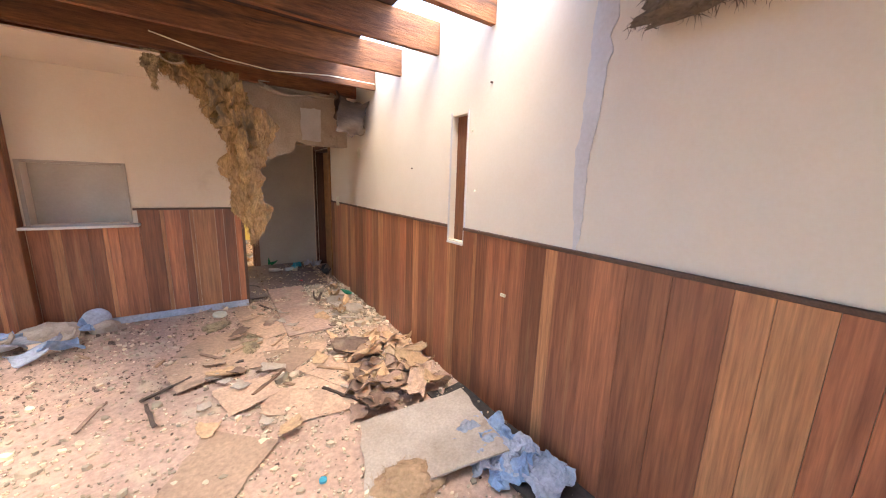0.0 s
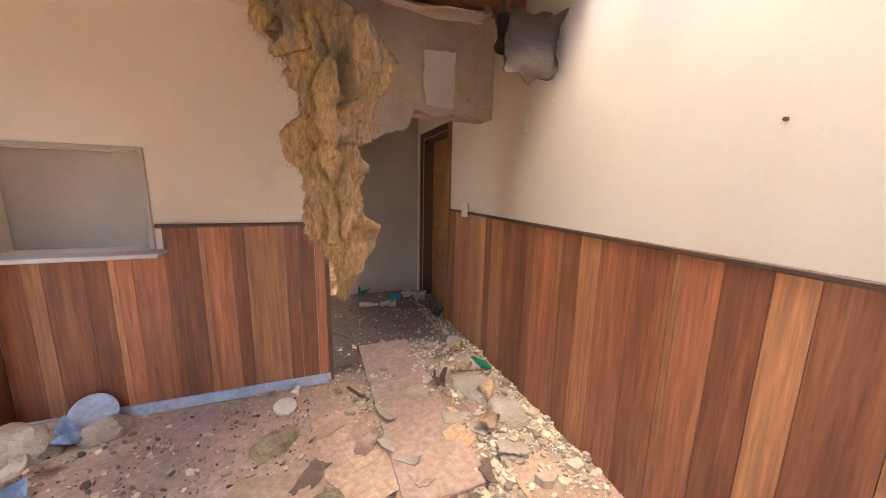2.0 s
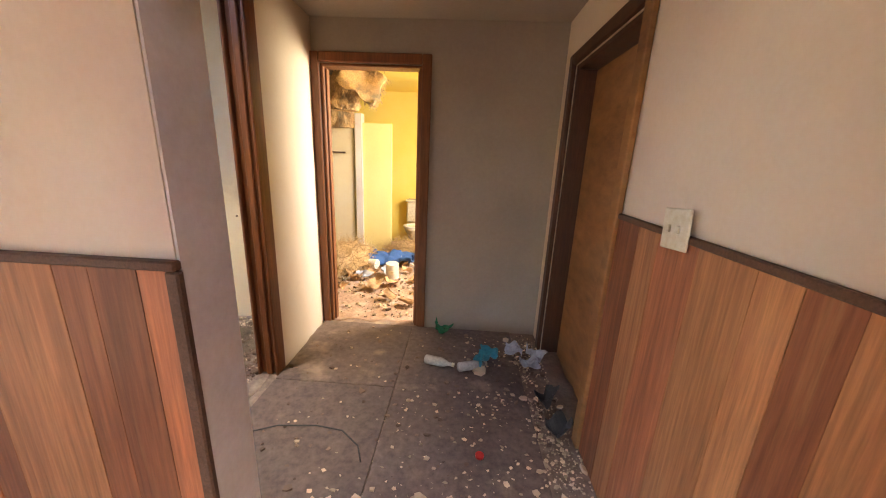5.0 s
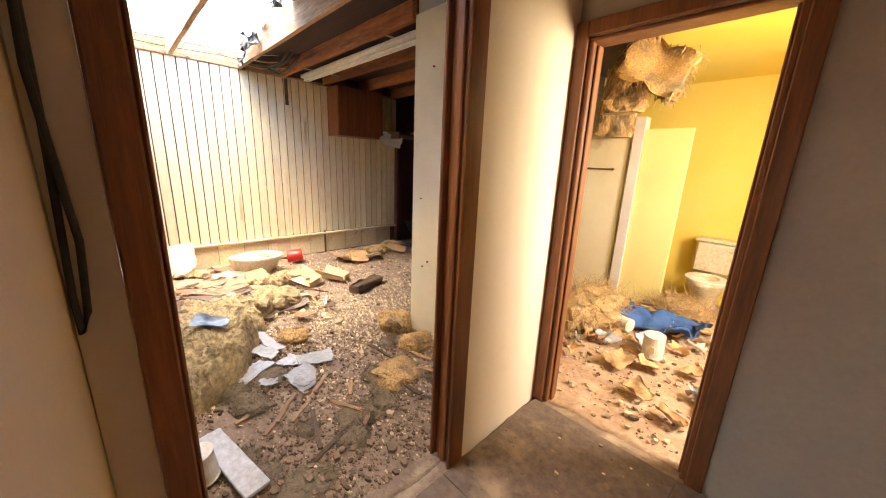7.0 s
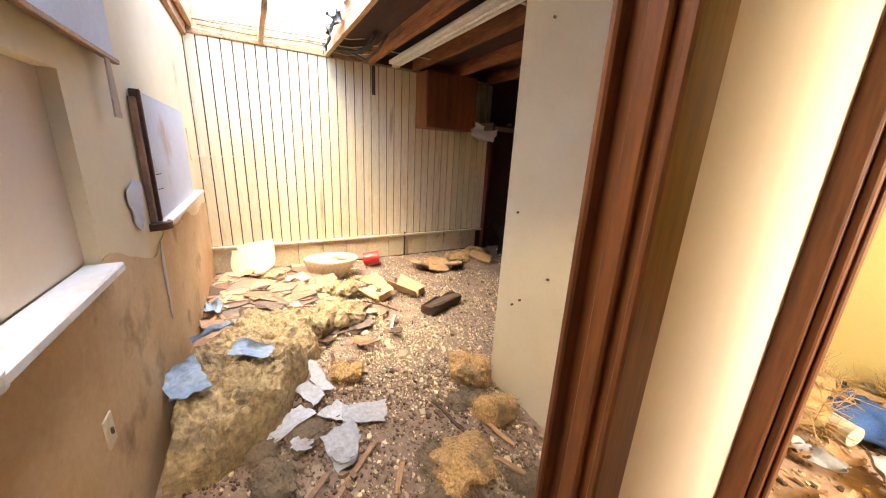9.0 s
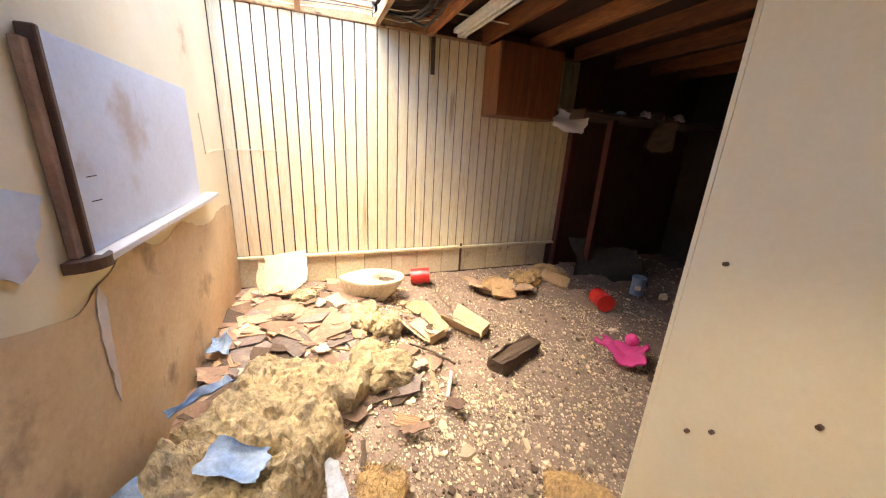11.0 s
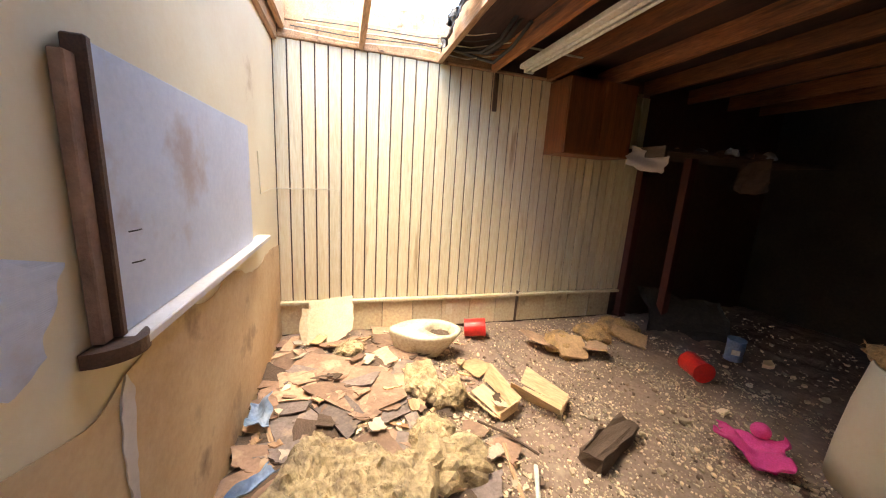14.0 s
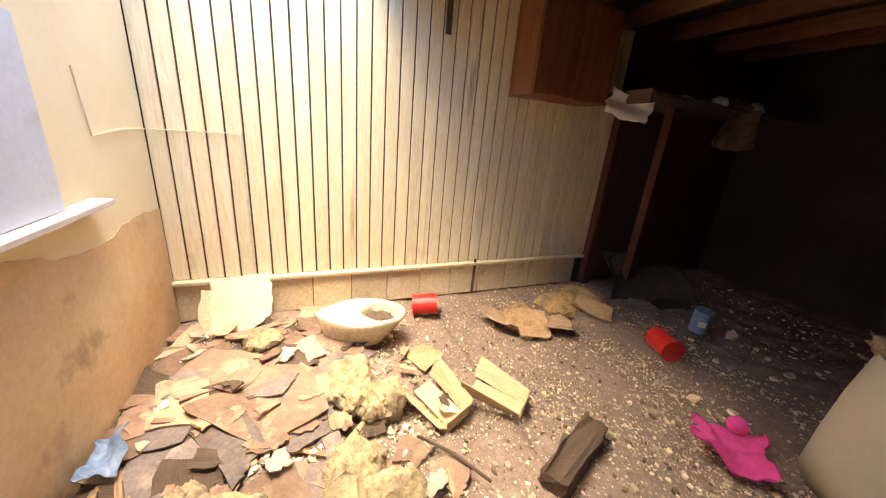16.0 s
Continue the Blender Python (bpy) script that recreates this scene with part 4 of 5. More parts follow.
def tin(x, y, z, rx, rz, r=0.085, h=0.2, material=RED, label="dented red tin can on the floor", name="tin_can", group="tin cans"):
    ob = base(name, pose(x, y, z, rx, 0, rz), label, "can", group)
    bm = tube(bmesh.new(), [(0, 0, 0), (0, 0, h * 0.3), (0, 0, h * 0.6), (0, 0, h)], r, 24)
    body = part("body", rumple(bm, 0.006, 0.08, x), material, ob)
    for q in (0.0, h):
        part("rim", tube(bmesh.new(), [(0, 0, q - 0.003), (0, 0, q + 0.003)], r + 0.003, 24), material, body)
    part("marking", boxed(-0.03, 0.03, -r - 0.004, -r + 0.006, h * 0.35, h * 0.6), IVORY, body, "pale worn marking")
    return ob


tin(-3.4, 8.36, 0.09, 90, 70)
tin(-4.36, 6.62, 0.09, 84, 160)
tin(0.02, 7.95, 0.02, 4, 0, 0.075, 0.18, WHITEMETAL, "rusty pale tin standing on the bathroom floor")
tin(-0.4, 8.3, 0.08, 90, 70, 0.06, 0.16, WHITEMETAL, "white paint tin lying beside the jeans")
tin(-1.05, 5.06, 0.03, 6, 10, 0.06, 0.14, WHITEMETAL, "dirty white cup standing by the wall")
tin(-3.45, 9.0, 0.02, 5, 40, 0.07, 0.2, BLUEFOIL, "pale blue can standing in the dark corner")

# drawers, log, cloth
for x, y, rz, tilt in ((-3.3, 6.45, 22, 10), (-3.24, 6.8, 40, -6)):
    d = base("wooden_drawer", pose(x, y, 0.03, tilt, 6, rz), "pale pine drawer box lying broken in the rubble", "drawer", "drawers")
    part("bottom", boxed(-0.16, 0.14, -0.06, 0.06, 0, 0.007), PINE, d)
    for v in (-0.064, 0.064):
        bm = boxed(-0.2, 0.14, v - 0.005, v + 0.005, 0.0, 0.11)
        for c in bm.verts:
            c.co.y += (0.06 if v > 0 else -0.06) * c.co.z / 0.11 + (0.12 if v > 0 else -0.12) * (0.14 - c.co.x)
            c.co.z *= 1.0 if c.co.x < 0 else 0.6
        part("side", bm, PINE, d)
    part("front", boxed(0.14, 0.152, -0.08, 0.08, 0.0, 0.08, 0.002), PINE, d)
bm = boxed(-0.25, 0.25, -0.065, 0.065, 0, 0.07)
bmesh.ops.subdivide_edges(bm, edges=bm.edges[:], cuts=7)
log = thing("rotten_timber", rumple(rumple(bm, 0.045, 0.14, 2), 0.022, 0.035), DARKWOOD, "dark rotten timber block on the rubble floor", "timber")
log.matrix_world = pose(-2.8, 6.98, 0.01, 0, 0, 115)
bm = sheet(0.42, 0.36, 0.012, 91, 0.05, 0.5, 24)
rumple(rumple(bm, 0.03, 0.12, 4), 0.02, 0.05, 6)
pink = smooth(thing("pink_cloth", bm, PINK, "crumpled bright pink cloth on the floor", "cloth"))
pink.matrix_world = pose(-2.56, 7.76, 0.04, 0, 0, 30)
ob = smooth(thing("pink_ball", lump(0.05, 0.05, 0.05, 3, 0.05), PINK, "small pink bundle on the cloth", "bundle"))
ob.matrix_world = pose(-2.6, 7.92, 0.09)
bm = sheet(0.95, 0.6, 0.015, 92, 0.06, 0.6, 30)
rumple(rumple(bm, 0.09, 0.16, 7), 0.03, 0.06, 8)
jeans = smooth(thing("denim_jeans", bm, DENIM, "crumpled blue denim jeans on the bathroom floor", "jeans"))
jeans.matrix_world = pose(-0.08, 8.55, 0.06, 0, 0, 8)


def straw(x, y, z, rx, ry, rz, seed, count=1800):
    bm = lump(rx, ry, rz, seed, 0.3, 0.2, 3)
    strands(bm, [v.co.copy() for v in bm.verts], count * 2, 0.26, seed, 0.0, 0.0025)
    ob = thing("straw_heap", bm, HAY, "tangled heap of dry straw on the bathroom floor", "straw", "straw piles", "stuff")
    ob.matrix_world = pose(x, y, z)


straw(-0.68, 8.35, 0, 0.3, 0.5, 0.2, 1)
straw(-0.02, 9.1, 0, 0.28, 0.15, 0.12, 2, 900)
bm = sheet(0.7, 0.5, 0.02, 95, 0.12, 0.6, 16)
strands(bm, [v.co.copy() for v in bm.verts], 900, 0.15, 95, 1.5, 0.004)
ob = thing("hanging_ceiling", bm, WOOLDARK, "torn ceiling board with wool hanging in the bathroom", "ceiling scrap", "bathroom ceiling scraps")
ob.matrix_world = pose(-0.42, 8.2, 2.25, 75, 30, 12)
clump(-0.62, 8.22, 1.98, 0.18, 0.12, 0.3, 97, 0, WOOLDARK, "wool hanging from the broken bathroom ceiling", "bathroom_insulation", "bathroom ceiling scraps")
clump(-0.95, 9.02, 1.85, 0.2, 0.1, 0.4, 98, 0, WOOLDARK, "dark wool hanging from the broken bathroom ceiling", "bathroom_insulation", "bathroom ceiling scraps")
part("wall_edge", rumple(boxed(-0.76, -0.662, 9.06, 9.2, 0, 2.05), 0.012, 0.2), ENDWALL, wall_bath_half, "broken bare edge of the partition")

# large insulation batt and clumps in the storeroom
def batt_slab(corners, thick, seed, cells=84):
    """A slab of glass wool over four floor corners, with a ragged outline and a lumpy, pitted top."""
    a, b, c, d = (Vector((*p, 0)) for p in corners)
    bm = bmesh.new()
    off = Vector((seed * 5.1, seed * 2.3, seed))
    top = {}
    for i in range(cells + 1):
        for j in range(cells + 1):
            u, v = i / cells, j / cells
            p = a.lerp(b, u).lerp(d.lerp(c, u), v)
            p += 0.06 * noise.noise_vector(p * 5 + off) * max(abs(2 * u - 1), abs(2 * v - 1)) ** 3
            edge = min(u, 1 - u, v, 1 - v)
            round_off = min(1.0, edge * 11) ** 0.4
            lumps = 0.34 * noise.fractal(p * 4 + off, 1.0, 2.0, 4)
            pits = -0.45 * max(0.0, noise.noise(p * 9 + off) - 0.15)
            fine = 0.05 * noise.fractal(p * 30 + off, 0.7, 2.0, 3)
            p.z = thick * round_off * (0.85 + lumps + pits + fine)
            p += 0.012 * noise.noise_vector(p * 30 + off)
            top[i, j] = bm.verts.new(p)
    for i in range(cells):
        for j in range(cells):
            bm.faces.new((top[i, j], top[i + 1, j], top[i + 1, j + 1], top[i, j + 1]))
    rim = [top[i, 0] for i in range(cells)] + [top[cells, j] for j in range(cells)] + [top[i, cells] for i in range(cells, 0, -1)] + [top[0, j] for j in range(cells, 0, -1)]
    foot = [bm.verts.new((w.co.x, w.co.y, -0.05)) for w in rim]
    for k in range(len(rim)):
        n = (k + 1) % len(rim)
        bm.faces.new((rim[n], rim[k], foot[k], foot[n]))
    bm.faces.new(foot)
    bmesh.ops.recalc_face_normals(bm, faces=bm.faces[:])
    strands(bm, [w.co.copy() for w in top.values() if w.co.z > 0.03], 1500, 0.03, int(seed) + 20, 0.1, 0.0012)
    return bm


far_batt = thing("insulation_batt", batt_slab(((-3.15, 5.3), (-2.85, 5.84), (-2.14, 5.62), (-2.5, 4.95)), 0.2, 3), WOOL, "thick dirty yellow insulation batt lying by the wall", "insulation", "insulation batts")
far_batt.location.z = 0.03
near_batt = thing("insulation_batt", batt_slab(((-2.55, 4.94), (-2.2, 5.6), (-1.75, 5.42), (-1.52, 4.95)), 0.27, 7), WOOL, "heaped end of an insulation batt, dark underneath", "insulation", "insulation batts")
near_batt.location.z = 0.03
bm = rumple(boxed(-0.055, 0.055, -0.2, 0.2, 0, 0.2, 0.02), 0.01, 0.1)
bmesh.ops.subdivide_edges(bm, edges=bm.edges[:], cuts=6, use_grid_fill=True)
rumple(rumple(bm, 0.05, 0.12, 4), 0.02, 0.035, 6)
strands(bm, [w.co.copy() for w in bm.verts], 900, 0.04, 29, 0.1, 0.0014)
fold = thing("folded_wool", bm, WOOL, "upright folded end of yellow insulation", "insulation", "insulation clumps")
fold.matrix_world = pose(-2.72, 5.83, 0.0, 0, 0, 62)
for i, (x, y, rx, ry, rz, k) in enumerate(((-3.52, 6.0, 0.22, 0.13, 0.12, 0), (-3.36, 6.14, 0.1, 0.12, 0.12, 0), (-2.82, 6.0, 0.2, 0.14, 0.13, 0), (-3.0, 5.94, 0.16, 0.12, 0.1, 0), (-4.1, 5.5, 0.1, 0.12, 0.08, 0), (-4.0, 7.5, 0.16, 0.2, 0.09, 1), (-4.1, 7.95, 0.14, 0.2, 0.08, 1),
                                           (-4.2, 8.35, 0.14, 0.2, 0.1, 1), (-1.72, 6.62, 0.16, 0.13, 0.12, 1), (-1.35, 6.55, 0.14, 0.1, 0.08, 1), (-1.15, 6.2, 0.2, 0.14, 0.06, 1), (0.72, 1.34, 0.2, 0.13, 0.06, 0), (-2.1, 5.85, 0.12, 0.1, 0.05, 1))):
    clump(x, y, bumps(x, y), rx, ry, rz, 100 + i, i * 47, WOOLDARK if k else CARD if x > 0.5 else WOOL)

# ---- loose boards and papers ----
r = random.Random(17)


def shard(w, d, thick, seed, curl):
    """A broken flat board: a crooked polygon with chipped edges, slightly bent."""
    rr = random.Random(seed * 13 + 5)
    corners = [(-0.5, -0.5), (0.5, -0.5), (0.5, 0.5), (-0.5, 0.5)]
    if rr.random() < 0.7:
        k = rr.randrange(4)
        a, b, c = Vector(corners[k - 1]), Vector(corners[k]), Vector(corners[(k + 1) % 4])
        corners[k:k + 1] = [tuple(b.lerp(a, rr.uniform(0.15, 0.6))), tuple(b.lerp(c, rr.uniform(0.15, 0.6)))]
    corners = [Vector((x + rr.uniform(-0.1, 0.1), y + rr.uniform(-0.1, 0.1))) for x, y in corners]
    line = []
    for a, b in zip(corners, corners[1:] + corners[:1]):
        for k in range(6):
            p = a.lerp(b, k / 6)
            line.append(Vector((p.x * w, p.y * d)) + Vector((rr.gauss(0, 0.006), rr.gauss(0, 0.006))))
    bend, turn = rr.uniform(0.3, 1.0) * curl, rr.uniform(0, 6.28)
    bm = bmesh.new()

    def level(lift):
        rings = []
        for f in (1.0, 0.6, 0.25):
            ring = []
            for p in line:
                q = p * f
                z = bend * ((q.x * math.cos(turn) + q.y * math.sin(turn)) / max(w, d) * 2) ** 2
                ring.append(bm.verts.new((q.x, q.y, z + lift)))
            rings.append(ring)
        return rings
    low, high = level(0.0), level(thick)
    n = len(line)
    for k in range(n):
        m = (k + 1) % n
        for g in (0, 1):
            bm.faces.new((high[g][k], high[g][m], high[g + 1][m], high[g + 1][k]))
            bm.faces.new((low[g][m], low[g][k], low[g + 1][k], low[g + 1][m]))
        bm.faces.new((low[0][k], low[0][m], high[0][m], high[0][k]))
    bm.faces.new(high[2])
    bm.faces.new(low[2][::-1])
    return bm


def scrap(x, y, w, d, material, label, category, seed, rx=0, ry=0, rz=0, thick=0.008, curl=0.03, z=0.0, name="scrap_board", group="loose scraps"):
    bm = sheet(w, d, thick, seed, curl, 0.45, 12) if curl > 0.035 else shard(w, d, thick, seed, curl)
    ob = thing(name, bm, material, label, category, group)
    ob.matrix_world = pose(x, y, max(bumps(x, y), 0) + 0.006 + z, rx, ry, rz)
    return ob


scrap(0.95, 1.52, 0.86, 0.66, BROKEN, "flat grey-brown board lying on the floor", "board", 201, 2, -7, -14, 0.012, 0.01, 0.05, "loose_board", "")
for i in range(22):
    x, y = r.uniform(-0.3, 1.3), r.uniform(1.9, 4.3)
    scrap(x, y, r.uniform(0.3, 0.8), r.uniform(0.25, 0.5), UNDERLAY, "flat torn piece of tan floor underlay", "floor covering", 210 + i, r.uniform(-1.5, 1.5), r.uniform(-1.5, 1.5), r.uniform(0, 180), 0.002, 0.009, 0.0, "underlay_piece", "floor underlay")
for i in range(26):
    x, y = r.uniform(0.75, 1.4), r.uniform(1.95, 2.9)
    scrap(x, y, r.uniform(0.15, 0.42), r.uniform(0.12, 0.3), r.choice((CARD, CARD, UNDERLAY, BOARD)), "torn tan sheet of old floor covering", "floor covering", 2100 + i, r.uniform(-12, 12), r.uniform(-12, 12), r.uniform(0, 180), 0.003, 0.05, 0.02, "torn_sheet", "torn floor covering")
for i, (x, y, w, d, m) in enumerate(((1.27, 1.22, 0.36, 0.6, BLUEFOIL), (1.2, 1.3, 0.3, 0.4, PAPER), (1.32, 1.0, 0.3, 0.4, PAPER))):
    bm = sheet(w, d, 0.004, 240 + i, 0.02, 0.5, 34)
    rumple(rumple(rumple(bm, 0.07, 0.16, i + 2), 0.04, 0.06, i + 5), 0.015, 0.025, i + 7)
    ob = thing("plastic_scrap", bm, m, "crumpled pale blue plastic sheet by the wall", "plastic", "plastic scraps")
    ob.matrix_world = pose(x, y, 0.06, 0, -14, 10 * i)
for i in range(130):
    x, y = r.uniform(-4.45, -2.6), r.uniform(4.98, 6.05)
    scrap(x, y, r.uniform(0.12, 0.5), r.uniform(0.06, 0.3), r.choice((BOARD, BOARD, BOARD, BOARD, SLATE, DARKWOOD, UNDERLAY)), "broken brown fibreboard piece in the rubble", "board", 260 + i, r.uniform(-9, 9), r.uniform(-9, 9), r.uniform(0, 180), 0.006, 0.014, 0.015, "board_piece", "fibreboard pieces")
for i, (x, y, w, d, rz, lift, m) in enumerate(((-1.5, 5.7, 0.3, 0.24, 10, 0.02, PAPER), (-1.68, 5.86, 0.32, 0.2, 70, 0.02, PAPER), (-1.74, 5.72, 0.2, 0.16, 40, 0.015, PAPER), (-2.12, 5.66, 0.44, 0.13, 8, 0.03, PAPER),
                                                 (-1.95, 5.6, 0.26, 0.14, 30, 0.03, PAPER), (-1.76, 5.46, 0.3, 0.17, 120, 0.03, PAPER), (-1.6, 5.5, 0.14, 0.1, 60, 0.02, PAPER), (-1.42, 5.66, 0.12, 0.09, 15, 0.03, PAPER))):
    scrap(x, y, 0.8 * w, 0.75 * d, m, "pale bluish torn sheet on the storeroom floor", "paper", 300 + i, 4 - 2 * (i % 4), 5 - 3 * (i % 3), rz, 0.004, 0.02, lift, "paper_sheet", "paper sheets")
for i, (x, y, z, w, d, rz) in enumerate(((-1.98, 5.0, 0.28, 0.3, 0.2, 20), (-2.16, 5.3, 0.28, 0.26, 0.17, 70), (-3.36, 5.0, 0.1, 0.22, 0.14, 5), (-2.75, 5.05, 0.16, 0.4, 0.06, 145))):
    ob = thing("plastic_scrap", rumple(sheet(w, d, 0.004, 320 + i, 0.03, 0.3, 20), 0.014, 0.06, i), BLUEFOIL, "crumpled blue plastic sheet on the insulation", "plastic", "plastic scraps")
    ob.matrix_world = pose(x, y, z, 6, 8, rz)
for i in range(16):
    x, y = r.uniform(-3.2, -1.0), r.uniform(3.5, 4.5)
    scrap(x, y, r.uniform(0.15, 0.5), r.uniform(0.1, 0.3), r.choice((PAPER, BROKEN, BOARD, BLUEFOIL)), "broken drywall and paper heap by the partition", "rubble", 340 + i, r.uniform(-20, 20), r.uniform(-20, 20), r.uniform(0, 180), 0.012, 0.05, 0.03, "drywall_piece", "drywall pieces")
for i, (x, y, rx, ry, rz) in enumerate(((1.2, 4.25, 0.13, 0.2, 0.05), (1.32, 4.55, 0.1, 0.14, 0.05), (1.3, 3.9, 0.12, 0.16, 0.04), (1.36, 4.95, 0.08, 0.12, 0.05), (-1.4, 4.45, 0.2, 0.14, 0.1), (-1.05, 4.5, 0.12, 0.1, 0.07), (-1.85, 4.3, 0.25, 0.16, 0.1), (-2.3, 4.2, 0.3, 0.2, 0.12))):
    ob = thing("rubble_lump", lump(rx, ry, rz, 400 + i, 0.3, 0.15), BROKEN, "pale lump of fallen plaster on the floor", "rubble", "rubble lumps")
    ob.matrix_world = pose(x, y, bumps(x, y))
for i, (y, w, h, rz, m) in enumerate(((5.34, 0.36, 0.44, 84, PLANKS), (5.2, 0.22, 0.3, 100, TILE))):
    ob = thing("propped_board", shard(w, h, 0.008, 77 + i, 0.02), m, "pale broken board propped against the tiles", "board", "propped boards")
    ob.matrix_world = pose(-4.44, y, 0.2 - 0.06 * i, 64, 10 * i, rz)
for i in range(48):
    x, y = r.uniform(-1.0, 0.8), r.uniform(7.0, 9.2)
    scrap(x, y, r.uniform(0.08, 0.3), r.uniform(0.06, 0.2), r.choice((PAPER, CARD, CARD, CLEAR)), "litter and torn covering on the bathroom floor", "litter", 420 + i, r.uniform(-12, 12), r.uniform(-12, 12), r.uniform(0, 180), 0.005, 0.04, 0.012, "litter_piece", "bathroom litter")


# bottles and small litter in the hall
def bottle(x, y, rz, material, label, h=0.21, rad=0.033):
    ob = base("bottle", pose(x, y, rad + 0.012, 90, 0, rz), label, "bottle", "bottles")
    smooth(part("body", tube(bmesh.new(), [(0, 0, 0), (0, 0, 0.006), (0, 0, h * 0.6), (0, 0, h * 0.75), (0, 0, h * 0.85), (0, 0, h * 0.97)], [rad * 0.8, rad, rad, rad * 0.7, rad * 0.42, rad * 0.4], 16), material, ob))
    part("cap", tube(bmesh.new(), [(0, 0, h * 0.97), (0, 0, h * 1.04)], rad * 0.46, 12), IVORY, ob)


bottle(0.62, 6.2, 75, CLEAR, "crushed cloudy plastic bottle on the hall floor")
bottle(0.86, 6.12, 110, CLEAR, "cloudy plastic bottle on the hall floor")
bottle(1.34, 4.55, 30, GREEN, "green glass bottle by the wainscot")
for i, (x, y, m) in enumerate(((1.1, 6.28, TEAL), (1.05, 6.2, TEAL), (1.36, 6.2, PAPER), (1.42, 6.32, PAPER), (1.28, 6.36, PAPER), (0.7, 6.62, GREEN), (1.42, 5.85, BLACK), (1.44, 5.6, BLACK), (1.3, 4.75, CARD), (1.2, 4.4, CARD), (1.25, 4.1, CARD), (1.1, 3.8, CARD), (0.95, 4.3, DARKWOOD))):
    scrap(x, y, 0.16, 0.12, m, "small crumpled litter on the floor boards", "litter", 460 + i, r.uniform(-15, 15), r.uniform(-15, 15), r.uniform(0, 180), 0.004, 0.06, 0.012, "litter_piece", "hall litter")
bm = tube(bmesh.new(), [(-0.3, 5.42, 0.02), (-0.1, 5.5, 0.03), (0.1, 5.53, 0.02), (0.25, 5.5, 0.03), (0.36, 5.42, 0.02), (0.4, 5.33, 0.02)], 0.004, 6)
smooth(thing("floor_cable", bm, BLACK, "thin black cable lying on the hall floor", "cable"))
bm = tube(bmesh.new(), [(-3.98, 4.913, 1.62), (-4.0, 4.913, 1.48), (-4.02, 4.913, 1.34), (-4.3, 4.913, 1.36), (X_PLANK + 0.02, 4.918, 1.36), (X_PLANK + 0.012, 4.95, 1.36), (X_PLANK + 0.012, 5.35, 1.37), (X_PLANK + 0.012, 5.42, 1.36), (X_PLANK + 0.012, 5.42, 0.45)], 0.004, 6)
thing("wall_cable", bm, IVORY, "cream painted cable stapled to the boards", "cable")
ob = thing("blue_cap", tube(bmesh.new(), [(0, 0, 0), (0, 0, 0.012)], 0.02, 14), TEAL, "small blue bottle cap on the floor", "cap")
ob.matrix_world = pose(0.34, 1.56, 0.03)
bm = tube(bmesh.new(), [(0, 0, 0), (0.25, 0, 0)], 0.012, 8)
ob = thing("white_pipe", bm, WHITEMETAL, "short pale pipe lying in the rubble", "pipe")
ob.matrix_world = pose(-2.75, 6.45, 0.03, 0, 0, -28)
ob = thing("wall_bracket", rumple(boxed(-0.012, 0.012, -0.02, 0.02, -0.34, 0), 0.004, 0.1), DARKWOOD, "dark splintered batten hanging on the boards", "batten")
ob.matrix_world = pose(X_PLANK + 0.016, 6.86, 2.54)


# splinters and laths
for i in range(60):
    if i < 30:
        x, y = r.uniform(-4.4, -2.3), r.uniform(5.1, 6.4)
    elif i < 42:
        x, y = r.uniform(-1.6, -0.6), r.uniform(5.2, 6.5)
    else:
        x, y = r.uniform(-1.6, 1.2), r.uniform(2.2, 4.4)
    n = r.uniform(0.1, 0.45)
    bm = boxed(-n / 2, n / 2, -0.012, 0.012, 0, 0.01)
    bmesh.ops.subdivide_edges(bm, edges=[e for e in bm.edges if e.calc_length() > 0.05], cuts=5)
    ob = thing("splinter", rumple(bm, 0.012, 0.08, i), r.choice((DARKWOOD, BOARD, PALEJOIST)), "splintered strip of wood in the rubble", "splinter", "splinters")
    ob.matrix_world = pose(x, y, max(bumps(x, y), 0) + 0.012, r.uniform(-6, 6), r.uniform(-9, 9), r.uniform(0, 180))
for i in range(20):
    x, y = r.uniform(-1.7, -0.55), r.uniform(5.1, 6.6)
    clump(x, y, bumps(x, y), r.uniform(0.06, 0.16), r.uniform(0.05, 0.12), r.uniform(0.012, 0.035), 500 + i, r.uniform(0, 180), MATTED, "matted grey wool and dirt on the floor", "matted_wool", "matted wool", 450)
for i, (x, z, w, h) in enumerate(((-2.14, 1.2, 0.3, 0.24), (-2.4, 0.72, 0.07, 0.46))):
    ob = thing("paint_flake", ragged_patch(w, h, 600 + i), ENDWALL if i else WHITEBOARD, "pale flaking patch of paint on the stained wall", "paint flake", "paint flakes")
    ob.matrix_world = pose(x, 4.912, z, 90, 4 * i, 180)

ob = thing("red_cap", tube(bmesh.new(), [(0, 0, 0), (0, 0, 0.012)], 0.022, 14), RED, "small red bottle cap on the hall floor", "cap")
ob.matrix_world = pose(0.98, 5.42, 0.016)
thing("tile_pipe", tube(bmesh.new(), [(X_PLANK + 0.03, 7.32, 0.0), (X_PLANK + 0.03, 7.32, 0.36)], 0.014, 8), DARKWOOD, "short rusty pipe standing against the tiles", "pipe")
thing("tile_outlet", boxed(X_PLANK + 0.006, X_PLANK + 0.014, 6.5, 6.57, 0.12, 0.235, 0.002), IVORY, "ivory outlet in the tiled strip", "outlet")
